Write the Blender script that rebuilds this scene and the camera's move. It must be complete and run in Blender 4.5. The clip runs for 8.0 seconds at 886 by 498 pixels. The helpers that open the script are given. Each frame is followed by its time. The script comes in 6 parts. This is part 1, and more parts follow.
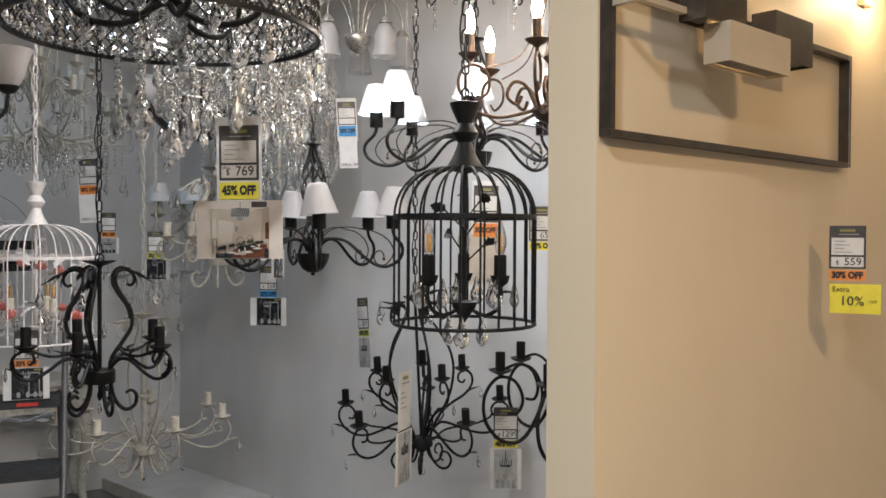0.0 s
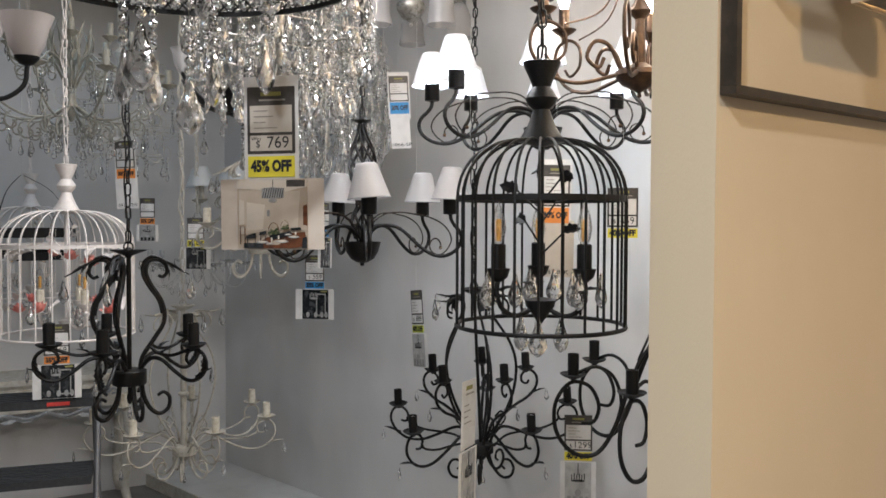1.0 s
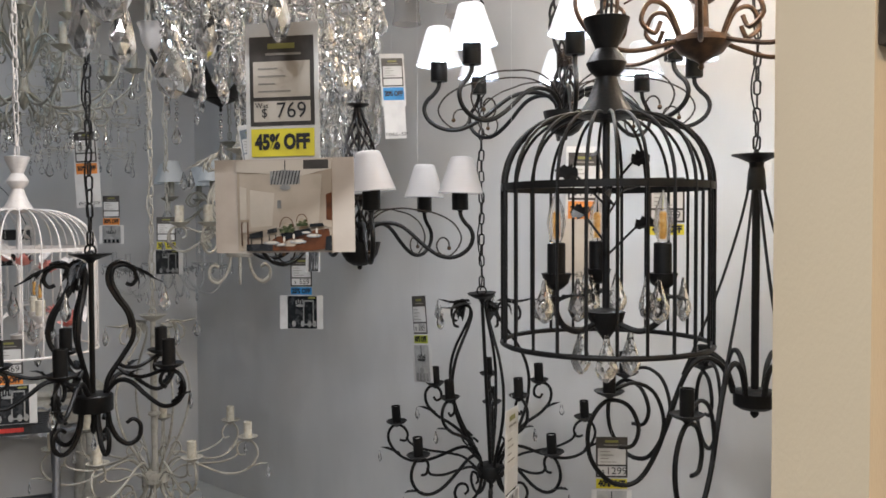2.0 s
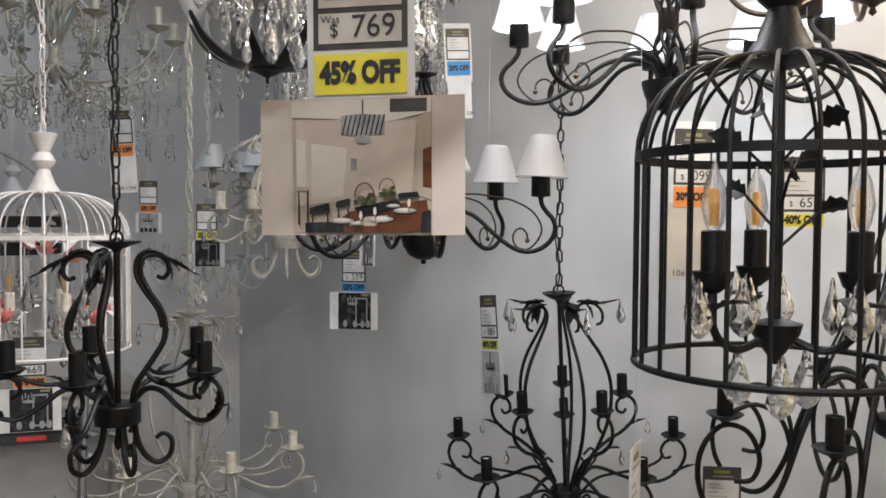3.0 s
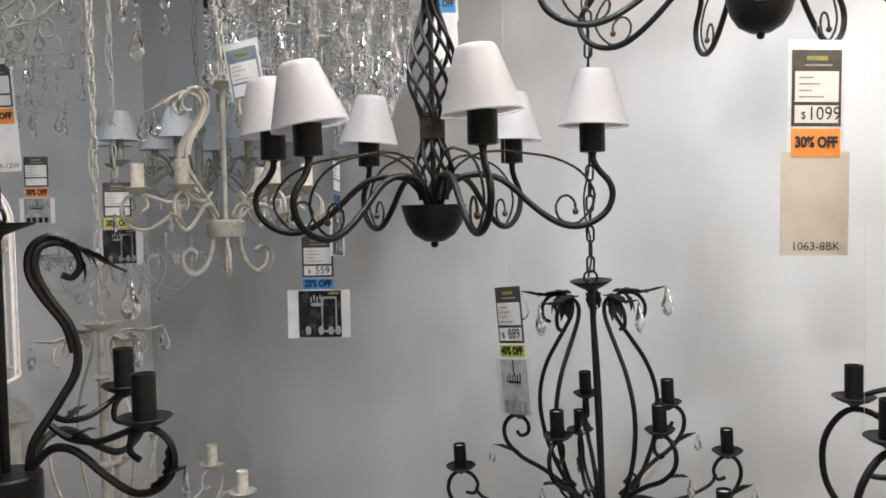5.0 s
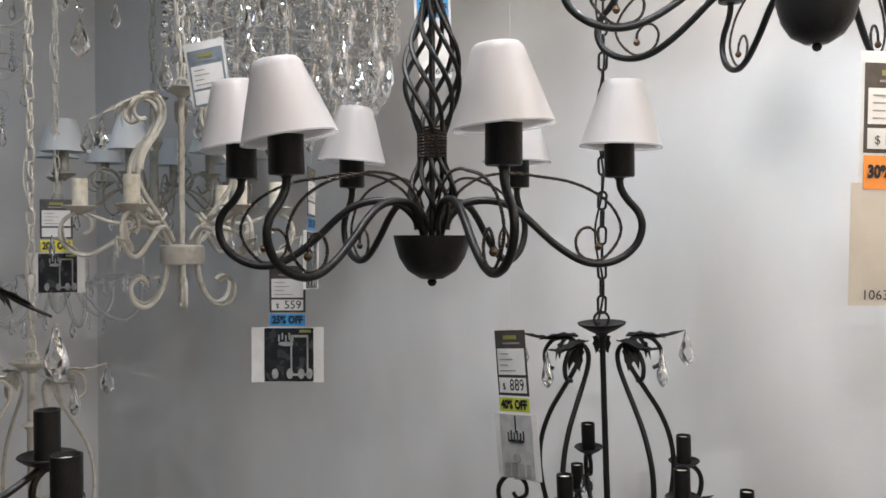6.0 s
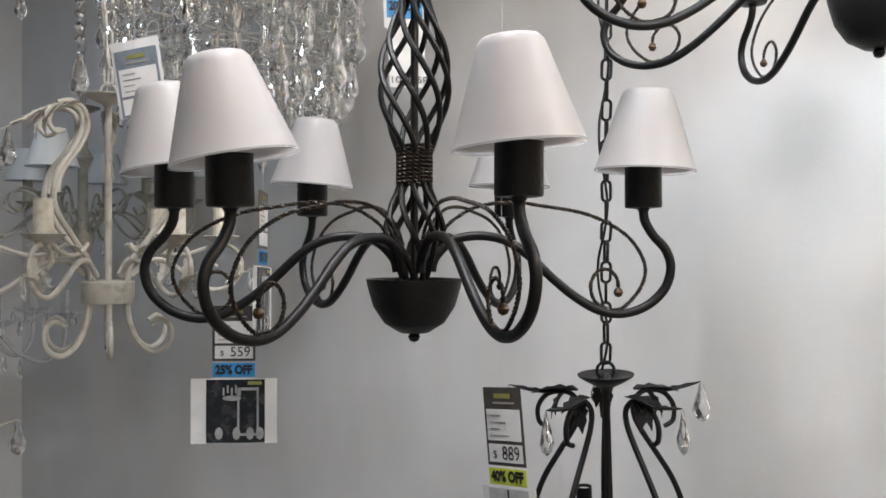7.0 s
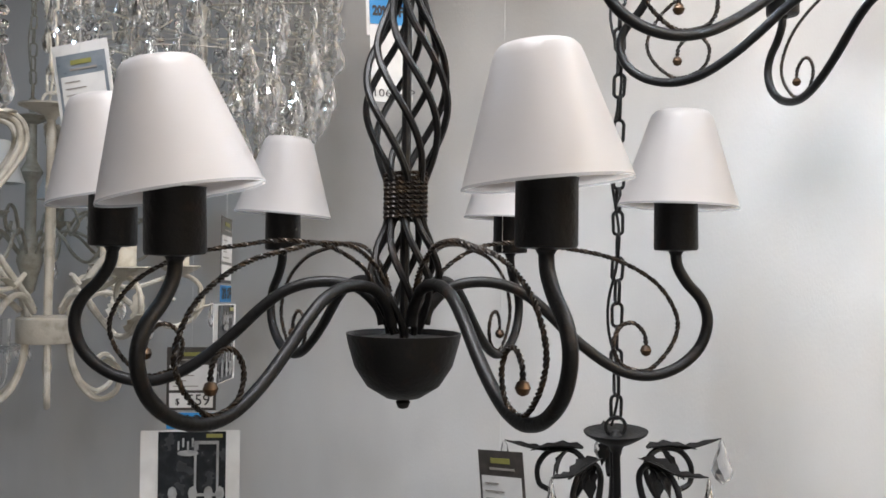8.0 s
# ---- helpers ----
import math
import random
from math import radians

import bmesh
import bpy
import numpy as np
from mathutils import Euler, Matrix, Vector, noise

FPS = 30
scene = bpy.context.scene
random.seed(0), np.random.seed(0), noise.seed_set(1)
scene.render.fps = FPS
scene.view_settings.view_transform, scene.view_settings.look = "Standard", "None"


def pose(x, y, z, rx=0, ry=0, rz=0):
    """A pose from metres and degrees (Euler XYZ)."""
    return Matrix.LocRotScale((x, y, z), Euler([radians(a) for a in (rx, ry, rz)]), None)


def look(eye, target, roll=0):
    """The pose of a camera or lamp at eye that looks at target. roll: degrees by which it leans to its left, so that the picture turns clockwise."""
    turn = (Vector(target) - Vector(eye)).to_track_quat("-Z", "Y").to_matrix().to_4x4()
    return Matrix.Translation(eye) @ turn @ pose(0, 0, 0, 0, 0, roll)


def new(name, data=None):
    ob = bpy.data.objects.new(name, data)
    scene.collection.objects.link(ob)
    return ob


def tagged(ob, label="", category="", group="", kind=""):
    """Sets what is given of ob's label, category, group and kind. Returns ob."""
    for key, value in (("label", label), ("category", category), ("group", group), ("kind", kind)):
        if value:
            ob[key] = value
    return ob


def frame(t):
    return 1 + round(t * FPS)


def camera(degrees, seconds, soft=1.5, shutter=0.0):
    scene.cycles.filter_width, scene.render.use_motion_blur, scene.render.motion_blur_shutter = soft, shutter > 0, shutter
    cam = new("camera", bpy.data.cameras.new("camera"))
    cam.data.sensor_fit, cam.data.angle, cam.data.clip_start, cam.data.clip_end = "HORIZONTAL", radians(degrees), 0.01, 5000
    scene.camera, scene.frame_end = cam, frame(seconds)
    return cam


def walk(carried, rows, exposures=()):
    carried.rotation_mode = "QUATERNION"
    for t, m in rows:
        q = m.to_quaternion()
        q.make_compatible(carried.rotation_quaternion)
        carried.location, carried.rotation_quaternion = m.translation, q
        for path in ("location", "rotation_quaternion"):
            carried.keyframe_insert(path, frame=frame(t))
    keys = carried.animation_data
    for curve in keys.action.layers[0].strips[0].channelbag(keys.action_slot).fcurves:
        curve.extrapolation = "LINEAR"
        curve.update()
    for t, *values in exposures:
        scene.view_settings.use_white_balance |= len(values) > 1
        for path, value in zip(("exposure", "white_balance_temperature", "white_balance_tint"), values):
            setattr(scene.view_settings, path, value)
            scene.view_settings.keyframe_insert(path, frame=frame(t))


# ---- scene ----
cam = camera(55.4, 8.0, soft=1.6)
ROWS = [
    (0.0, (0.036, 0.015, 1.682), (-0.254, 1.993, 1.648), 0.3),
    (0.5, (0.003, 0.193, 1.685), (-0.365, 2.159, 1.645), 0.5),
    (1.0, (-0.060, 0.341, 1.679), (-0.466, 2.299, 1.613), 0.2),
    (2.3, (-0.313, 0.757, 1.660), (-0.629, 2.731, 1.592), -0.3),
    (2.5, (-0.341, 0.823, 1.652), (-0.674, 2.794, 1.576), 0.0),
    (3.0, (-0.413, 0.989, 1.645), (-0.838, 2.942, 1.571), 0.4),
    (3.5, (-0.501, 1.135, 1.622), (-0.972, 3.077, 1.538), 0.4),
    (4.0, (-0.614, 1.278, 1.605), (-1.015, 3.235, 1.507), -0.3),
    (4.5, (-0.708, 1.411, 1.587), (-0.983, 3.389, 1.482), -1.0),
    (6.0, (-0.874, 1.807, 1.611), (-0.969, 3.804, 1.569), 0.0),
    (6.5, (-0.899, 1.936, 1.626), (-0.931, 3.935, 1.591), 0.6),
    (7.0, (-0.932, 2.086, 1.649), (-0.915, 4.086, 1.643), 0.1),
    (7.5, (-0.960, 2.204, 1.677), (-0.922, 4.204, 1.694), 0.5),
    (8.0, (-0.957, 2.279, 1.691), (-0.877, 4.277, 1.713), 0.7),
]
walk(cam, [(t, look(eye, target, roll)) for t, eye, target, roll in ROWS],
     exposures=[(0, -0.18), (1, -0.2), (2.5, -0.12), (3.5, -0.04), (4.0, 0.01), (4.5, 0.25), (6, 0.07), (6.5, 0.01), (7, 0.05), (8, 0.13)])

# ---- world and lights ----
world = bpy.data.worlds.new("shop_surroundings")
scene.world = world
world.use_nodes = True
world.node_tree.nodes["Background"].inputs[0].default_value = (0.6, 0.7, 0.85, 1)
world.node_tree.nodes["Background"].inputs[1].default_value = 0.05
CEILING = 3.0


def lamp(name, kind, place, target, energy, colour, size=0.3):
    data = bpy.data.lights.new(name, kind)
    data.energy, data.color = energy, colour
    if kind == "AREA":
        data.shape, data.size = "DISK", size
    else:
        data.shadow_soft_size = size
    ob = new(name, data)
    ob.matrix_world = look(place, target)
    return ob


# Unseen fill lights under the ceiling, placed and tinted to brighten the walls.
FILL_DOWNLIGHTS = [  # x, y, watts, colour, width
    (-1.2, 0.4, 4, (1.0, 0.97, 0.93), 0.15),
    (-0.3, 0.1, 37, (0.89, 0.93, 1.0), 0.15),
    # Blue fill for the cool glow on the side wall.
    (-2.6, 3.6, 4.2, (0.5, 0.73, 1.0), 0.25),
    (-1.0, 2.8, 22, (0.94, 0.945, 1.0), 0.6),
    (0.3, 2.6, 4.5, (0.88, 0.9, 1.0), 0.45),
    (-0.3, -1.8, 60, (0.92, 0.945, 1.0), 0.15),
    # Warm fill for the yellow partition.
    (1.6, 0.4, 29, (1.0, 0.7, 0.38), 0.3),
]

# ---- materials ----


def material(name, colour, rough=0.5, metal=0.0, second=None, scale=30.0, low=0.45, high=0.65, bump=0.0, bump_scale=120.0, spec=0.5, coat=0.0, vary=0.0, stretch=(1, 1, 1)):
    """A procedural surface: two colours mixed by noise, with fine relief and uneven gloss."""
    m = bpy.data.materials.new(name)
    m.use_nodes = True
    nt = m.node_tree
    p = nt.nodes["Principled BSDF"]
    p.inputs["Metallic"].default_value = metal
    p.inputs["Specular IOR Level"].default_value = spec
    p.inputs["Coat Weight"].default_value = coat
    tc = nt.nodes.new("ShaderNodeTexCoord")
    mp = nt.nodes.new("ShaderNodeMapping")
    mp.inputs["Scale"].default_value = stretch
    nt.links.new(tc.outputs["Object"], mp.inputs["Vector"])
    n = nt.nodes.new("ShaderNodeTexNoise")
    n.inputs["Scale"].default_value, n.inputs["Detail"].default_value = scale, 5
    nt.links.new(mp.outputs[0], n.inputs["Vector"])
    ramp = nt.nodes.new("ShaderNodeValToRGB")
    ramp.color_ramp.elements[0].position, ramp.color_ramp.elements[1].position = low, high
    ramp.color_ramp.elements[0].color = (*colour, 1)
    ramp.color_ramp.elements[1].color = (*(second or [c * 0.85 for c in colour]), 1)
    nt.links.new(n.outputs[0], ramp.inputs[0])
    last = ramp.outputs[0]
    if vary:
        info = nt.nodes.new("ShaderNodeObjectInfo")
        hsv = nt.nodes.new("ShaderNodeHueSaturation")
        rng = nt.nodes.new("ShaderNodeMapRange")
        rng.inputs[3].default_value, rng.inputs[4].default_value = 1 - vary, 1 + vary
        nt.links.new(info.outputs["Random"], rng.inputs[0])
        nt.links.new(rng.outputs[0], hsv.inputs["Value"])
        nt.links.new(last, hsv.inputs["Color"])
        last = hsv.outputs[0]
    nt.links.new(last, p.inputs["Base Color"])
    rr = nt.nodes.new("ShaderNodeMapRange")
    rr.inputs[3].default_value, rr.inputs[4].default_value = max(0.03, rough - 0.12), min(1, rough + 0.12)
    nt.links.new(n.outputs[0], rr.inputs[0])
    nt.links.new(rr.outputs[0], p.inputs["Roughness"])
    if bump:
        b = nt.nodes.new("ShaderNodeTexNoise")
        b.inputs["Scale"].default_value, b.inputs["Detail"].default_value = bump_scale, 3
        nt.links.new(mp.outputs[0], b.inputs["Vector"])
        bp = nt.nodes.new("ShaderNodeBump")
        bp.inputs["Strength"].default_value, bp.inputs["Distance"].default_value = bump, 0.002
        nt.links.new(b.outputs[0], bp.inputs["Height"])
        nt.links.new(bp.outputs[0], p.inputs["Normal"])
    return m


def glass(name, colour=(1, 1, 1), rough=0.0, ior=1.5, clear=0.0):
    m = bpy.data.materials.new(name)
    m.use_nodes = True
    p = m.node_tree.nodes["Principled BSDF"]
    p.inputs["Base Color"].default_value = (*colour, 1)
    p.inputs["Transmission Weight"].default_value = 1
    p.inputs["Roughness"].default_value = rough
    p.inputs["IOR"].default_value = ior
    if clear:  # thin cut pieces let most of what lies behind show through
        nt = m.node_tree
        mix, tp = nt.nodes.new("ShaderNodeMixShader"), nt.nodes.new("ShaderNodeBsdfTransparent")
        mix.inputs[0].default_value = 1 - clear
        nt.links.new(tp.outputs[0], mix.inputs[1])
        nt.links.new(p.outputs[0], mix.inputs[2])
        nt.links.new(mix.outputs[0], nt.nodes["Material Output"].inputs[0])
    return m


def frosted(name, colour, through_share=0.45, rough=0.35):
    """Milky glass or cloth that lets light seep through."""
    m = bpy.data.materials.new(name)
    m.use_nodes = True
    nt = m.node_tree
    p = nt.nodes["Principled BSDF"]
    p.inputs["Base Color"].default_value = (*colour, 1)
    p.inputs["Roughness"].default_value = rough
    n = nt.nodes.new("ShaderNodeTexNoise")
    n.inputs["Scale"].default_value = 400
    bp = nt.nodes.new("ShaderNodeBump")
    bp.inputs["Strength"].default_value, bp.inputs["Distance"].default_value = 0.15, 0.0005
    nt.links.new(n.outputs[0], bp.inputs["Height"])
    nt.links.new(bp.outputs[0], p.inputs["Normal"])
    tr = nt.nodes.new("ShaderNodeBsdfTranslucent")
    tr.inputs[0].default_value = (*colour, 1)
    mix = nt.nodes.new("ShaderNodeMixShader")
    mix.inputs[0].default_value = through_share
    nt.links.new(p.outputs[0], mix.inputs[1])
    nt.links.new(tr.outputs[0], mix.inputs[2])
    nt.links.new(mix.outputs[0], nt.nodes["Material Output"].inputs[0])
    return m


def glowing(name, colour, strength):
    m = bpy.data.materials.new(name)
    m.use_nodes = True
    p = m.node_tree.nodes["Principled BSDF"]
    p.inputs["Base Color"].default_value = (0.8, 0.8, 0.8, 1)
    p.inputs["Emission Color"].default_value = (*colour, 1)
    p.inputs["Emission Strength"].default_value = strength
    return m


def wall_paint(name, colour, second, rough):
    """Rolled paint with broad vertical streaks and a fine orange-peel relief."""
    m = material(name, colour, rough, 0, second, 3.2, 0.28, 0.75, 0.25, 260.0, stretch=(1, 1, 0.42))
    return m


IRON = material("dark_iron", (0.0062, 0.0058, 0.0057), 0.44, 0.1, (0.024, 0.013, 0.008), 42, 0.58, 0.82, 0.35, 180, spec=0.3)
IRON_MATT = material("black_iron", (0.0065, 0.0062, 0.0062), 0.5, 0.05, (0.012, 0.01, 0.009), 60, 0.5, 0.8, 0.3, 200, spec=0.28)
ROPE = material("brown_wire", (0.016, 0.012, 0.009), 0.42, 0.45, (0.062, 0.038, 0.02), 70, 0.45, 0.75)
BALL = material("brass_ball", (0.11, 0.065, 0.035), 0.4, 0.7, (0.03, 0.02, 0.015), 80)
BRONZE = material("bronze", (0.05, 0.032, 0.022), 0.4, 0.6, (0.13, 0.075, 0.045), 40, 0.4, 0.75, 0.3, 160)
CREAM = material("cream_paint", (0.5, 0.47, 0.405), 0.5, 0.0, (0.27, 0.235, 0.175), 45, 0.5, 0.78, 0.35, 150)
OLIVE = material("olive_cream_paint", (0.33, 0.32, 0.27), 0.5, 0.0, (0.2, 0.185, 0.145), 45, 0.45, 0.75, 0.3, 150)
WHITE_IRON = material("white_iron", (0.76, 0.71, 0.67), 0.5, 0.0, (0.6, 0.54, 0.5), 40, 0.5, 0.8, 0.25, 150)
SILVER = material("antique_silver", (0.42, 0.4, 0.36), 0.35, 0.8, (0.16, 0.15, 0.13), 60, 0.45, 0.7, 0.3, 120)
CRYSTAL = glass("crystal", (1, 1, 1), 0.0, 1.75, 0.12)
CLEAR = glass("clear_glass", (0.98, 0.99, 0.99), 0.02, 1.45, 0.45)
SHADE = frosted("milk_glass", (0.6, 0.575, 0.56), 0.5, 0.36)
PALE_WIRE = material("pale_wire", (0.6, 0.58, 0.52), 0.3, 0.3, (0.45, 0.43, 0.38), 60)
EDGE = frosted("clear_shade_edge", (0.9, 0.9, 0.9), 0.5, 0.15)


def thin_out(m, share):
    """Lets a share of what lies behind show through."""
    nt = m.node_tree
    mix, tp = nt.nodes.new("ShaderNodeMixShader"), nt.nodes.new("ShaderNodeBsdfTransparent")
    mix.inputs[0].default_value = 1 - share
    nt.links.new(tp.outputs[0], mix.inputs[1])
    nt.links.new(nt.nodes["Material Output"].inputs[0].links[0].from_socket, mix.inputs[2])
    nt.links.new(mix.outputs[0], nt.nodes["Material Output"].inputs[0])


thin_out(EDGE, 0.65)
CLOTH = frosted("shade_cloth", (0.72, 0.74, 0.74), 0.35, 0.7)
PETAL_GLASS = frosted("frosted_tulip_glass", (0.56, 0.54, 0.53), 0.5, 0.3)
thin_out(PETAL_GLASS, 0.6)
BELL_GLASS = frosted("frosted_bell_glass", (0.58, 0.53, 0.5), 0.45, 0.4)
thin_out(BELL_GLASS, 0.12)
ROSE_PINK = material("coral_rose", (0.72, 0.22, 0.19), 0.6, 0, (0.82, 0.42, 0.36), 90, 0.35, 0.7)
ROSE_WHITE = material("white_rose", (0.8, 0.76, 0.72), 0.55, 0, (0.7, 0.64, 0.6), 90)
CANDLE = material("cream_candle", (0.74, 0.69, 0.58), 0.5, 0, (0.6, 0.54, 0.42), 60)
SOCKET = material("white_socket", (0.7, 0.68, 0.64), 0.4)
AMBER = material("amber_filament", (0.75, 0.38, 0.08), 0.4, 0, (0.85, 0.55, 0.2), 90)
BULB_WARM = glowing("warm_bulb", (1.0, 0.86, 0.7), 210)
BULB_WHITE = glowing("cool_bulb", (0.68, 0.84, 1.0), 190)
BULB_SPOT = glowing("amber_spot_bulb", (1.0, 0.74, 0.44), 140)
LED_WARM = glowing("warm_led", (1.0, 0.66, 0.3), 14)
FILL_DISC = glowing("fill_light_disc", (1.0, 0.95, 0.88), 6)
WALL = wall_paint("grey_wall_paint", (0.67, 0.66, 0.645), (0.56, 0.552, 0.54), 0.36)
# For the unseen walls: darkened so that crystals and iron reflect with contrast.
UNSEEN_WALL = wall_paint("dark_unseen_wall_paint", (0.3, 0.295, 0.285), (0.24, 0.235, 0.23), 0.6)
YELLOW = wall_paint("yellow_wall_paint", (0.705, 0.578, 0.405), (0.66, 0.54, 0.37), 0.5)
CEIL = material("ceiling_paint", (0.78, 0.78, 0.77), 0.8, 0, (0.72, 0.72, 0.71), 3, bump=0.2)
PLINTH = material("white_platform", (0.7, 0.7, 0.68), 0.35, 0, (0.58, 0.58, 0.56), 6, 0.4, 0.7)
FLOOR = material("grey_floor", (0.2, 0.19, 0.18), 0.45, 0, (0.14, 0.135, 0.13), 5, 0.35, 0.7, 0.2, 60, vary=0.08)
PAPER = material("white_paper", (0.68, 0.67, 0.65), 0.55, 0, (0.62, 0.61, 0.59), 25)
BEIGE = material("beige_paper", (0.53, 0.485, 0.42), 0.5, 0, (0.5, 0.45, 0.385), 25)
LAMINATE = material("laminated_card", (0.6, 0.525, 0.45), 0.14, 0, (0.52, 0.445, 0.375), 14, coat=0.6, bump=0.5, bump_scale=25)
LABEL_FADED = material("faded_blue_print", (0.17, 0.2, 0.23), 0.3, 0, (0.22, 0.25, 0.28), 40)
LABEL_DARK = material("charcoal_print", (0.05, 0.045, 0.04), 0.35, 0, (0.07, 0.06, 0.055), 60)
INK = material("black_ink", (0.015, 0.015, 0.017), 0.5)
GREY_INK = material("grey_ink", (0.3, 0.28, 0.25), 0.5)
OLIVE_INK = material("dull_gold_ink", (0.26, 0.25, 0.07), 0.5)
YELLOW_P = material("yellow_label", (0.78, 0.68, 0.05), 0.5, 0, (0.72, 0.62, 0.05), 30)
LIME_P = material("lime_label", (0.5, 0.56, 0.06), 0.5, 0, (0.45, 0.5, 0.05), 30)
ORANGE_P = material("orange_label", (0.78, 0.27, 0.05), 0.5, 0, (0.7, 0.24, 0.05), 30)
BLUE_P = material("blue_label", (0.03, 0.25, 0.55), 0.5, 0, (0.03, 0.22, 0.5), 30)
PHOTO_DARK = material("dark_photo", (0.014, 0.016, 0.018), 0.25, 0, (0.03, 0.032, 0.035), 40)
PHOTO_TAN = material("tan_photo", (0.4, 0.33, 0.26), 0.18, 0, (0.46, 0.38, 0.29), 22)
PHOTO_WOOD = material("brown_photo", (0.12, 0.045, 0.022), 0.2, 0, (0.035, 0.016, 0.011), 45)
PHOTO_GREEN = material("green_photo", (0.035, 0.05, 0.022), 0.2, 0, (0.16, 0.16, 0.09), 150)
PHOTO_PALE = material("pale_photo", (0.52, 0.45, 0.37), 0.18, 0, (0.44, 0.375, 0.3), 16)
PHOTO_MIST = material("misty_photo", (0.46, 0.46, 0.45), 0.25, 0, (0.34, 0.34, 0.335), 30)
PHOTO_LIGHT = material("light_photo", (0.62, 0.56, 0.48), 0.18, 0, (0.52, 0.47, 0.4), 14)
PHOTO_GREY = material("grey_photo", (0.34, 0.34, 0.33), 0.25, 0, (0.22, 0.22, 0.22), 40)
LADDER_DARK = material("black_rubber_tread", (0.02, 0.022, 0.025), 0.6, 0, (0.035, 0.037, 0.04), 70, bump=0.4, bump_scale=220)
LADDER_GREY = material("grey_tube", (0.12, 0.12, 0.125), 0.4, 0.4)
RED_LABEL = material("red_sticker", (0.6, 0.05, 0.04), 0.4)
CARVED = material("carved_cream", (0.62, 0.59, 0.52), 0.5, 0, (0.5, 0.46, 0.38), 30, bump=0.3)
SILVER_LEAF = material("silver_carving", (0.34, 0.35, 0.36), 0.45, 0.5, (0.5, 0.5, 0.5), 50)
SATIN = material("satin_champagne", (0.66, 0.56, 0.42), 0.38, 0.5, (0.63, 0.53, 0.395), 8)
LAMP_DARK = material("dark_bronze_frame", (0.055, 0.043, 0.033), 0.4, 0.4, (0.08, 0.062, 0.045), 30)
STRING = material("nylon_string", (0.6, 0.6, 0.58), 0.4)

# ---- mesh building ----


PIECES = {}  # the pieces that belong to a mesh, by its name


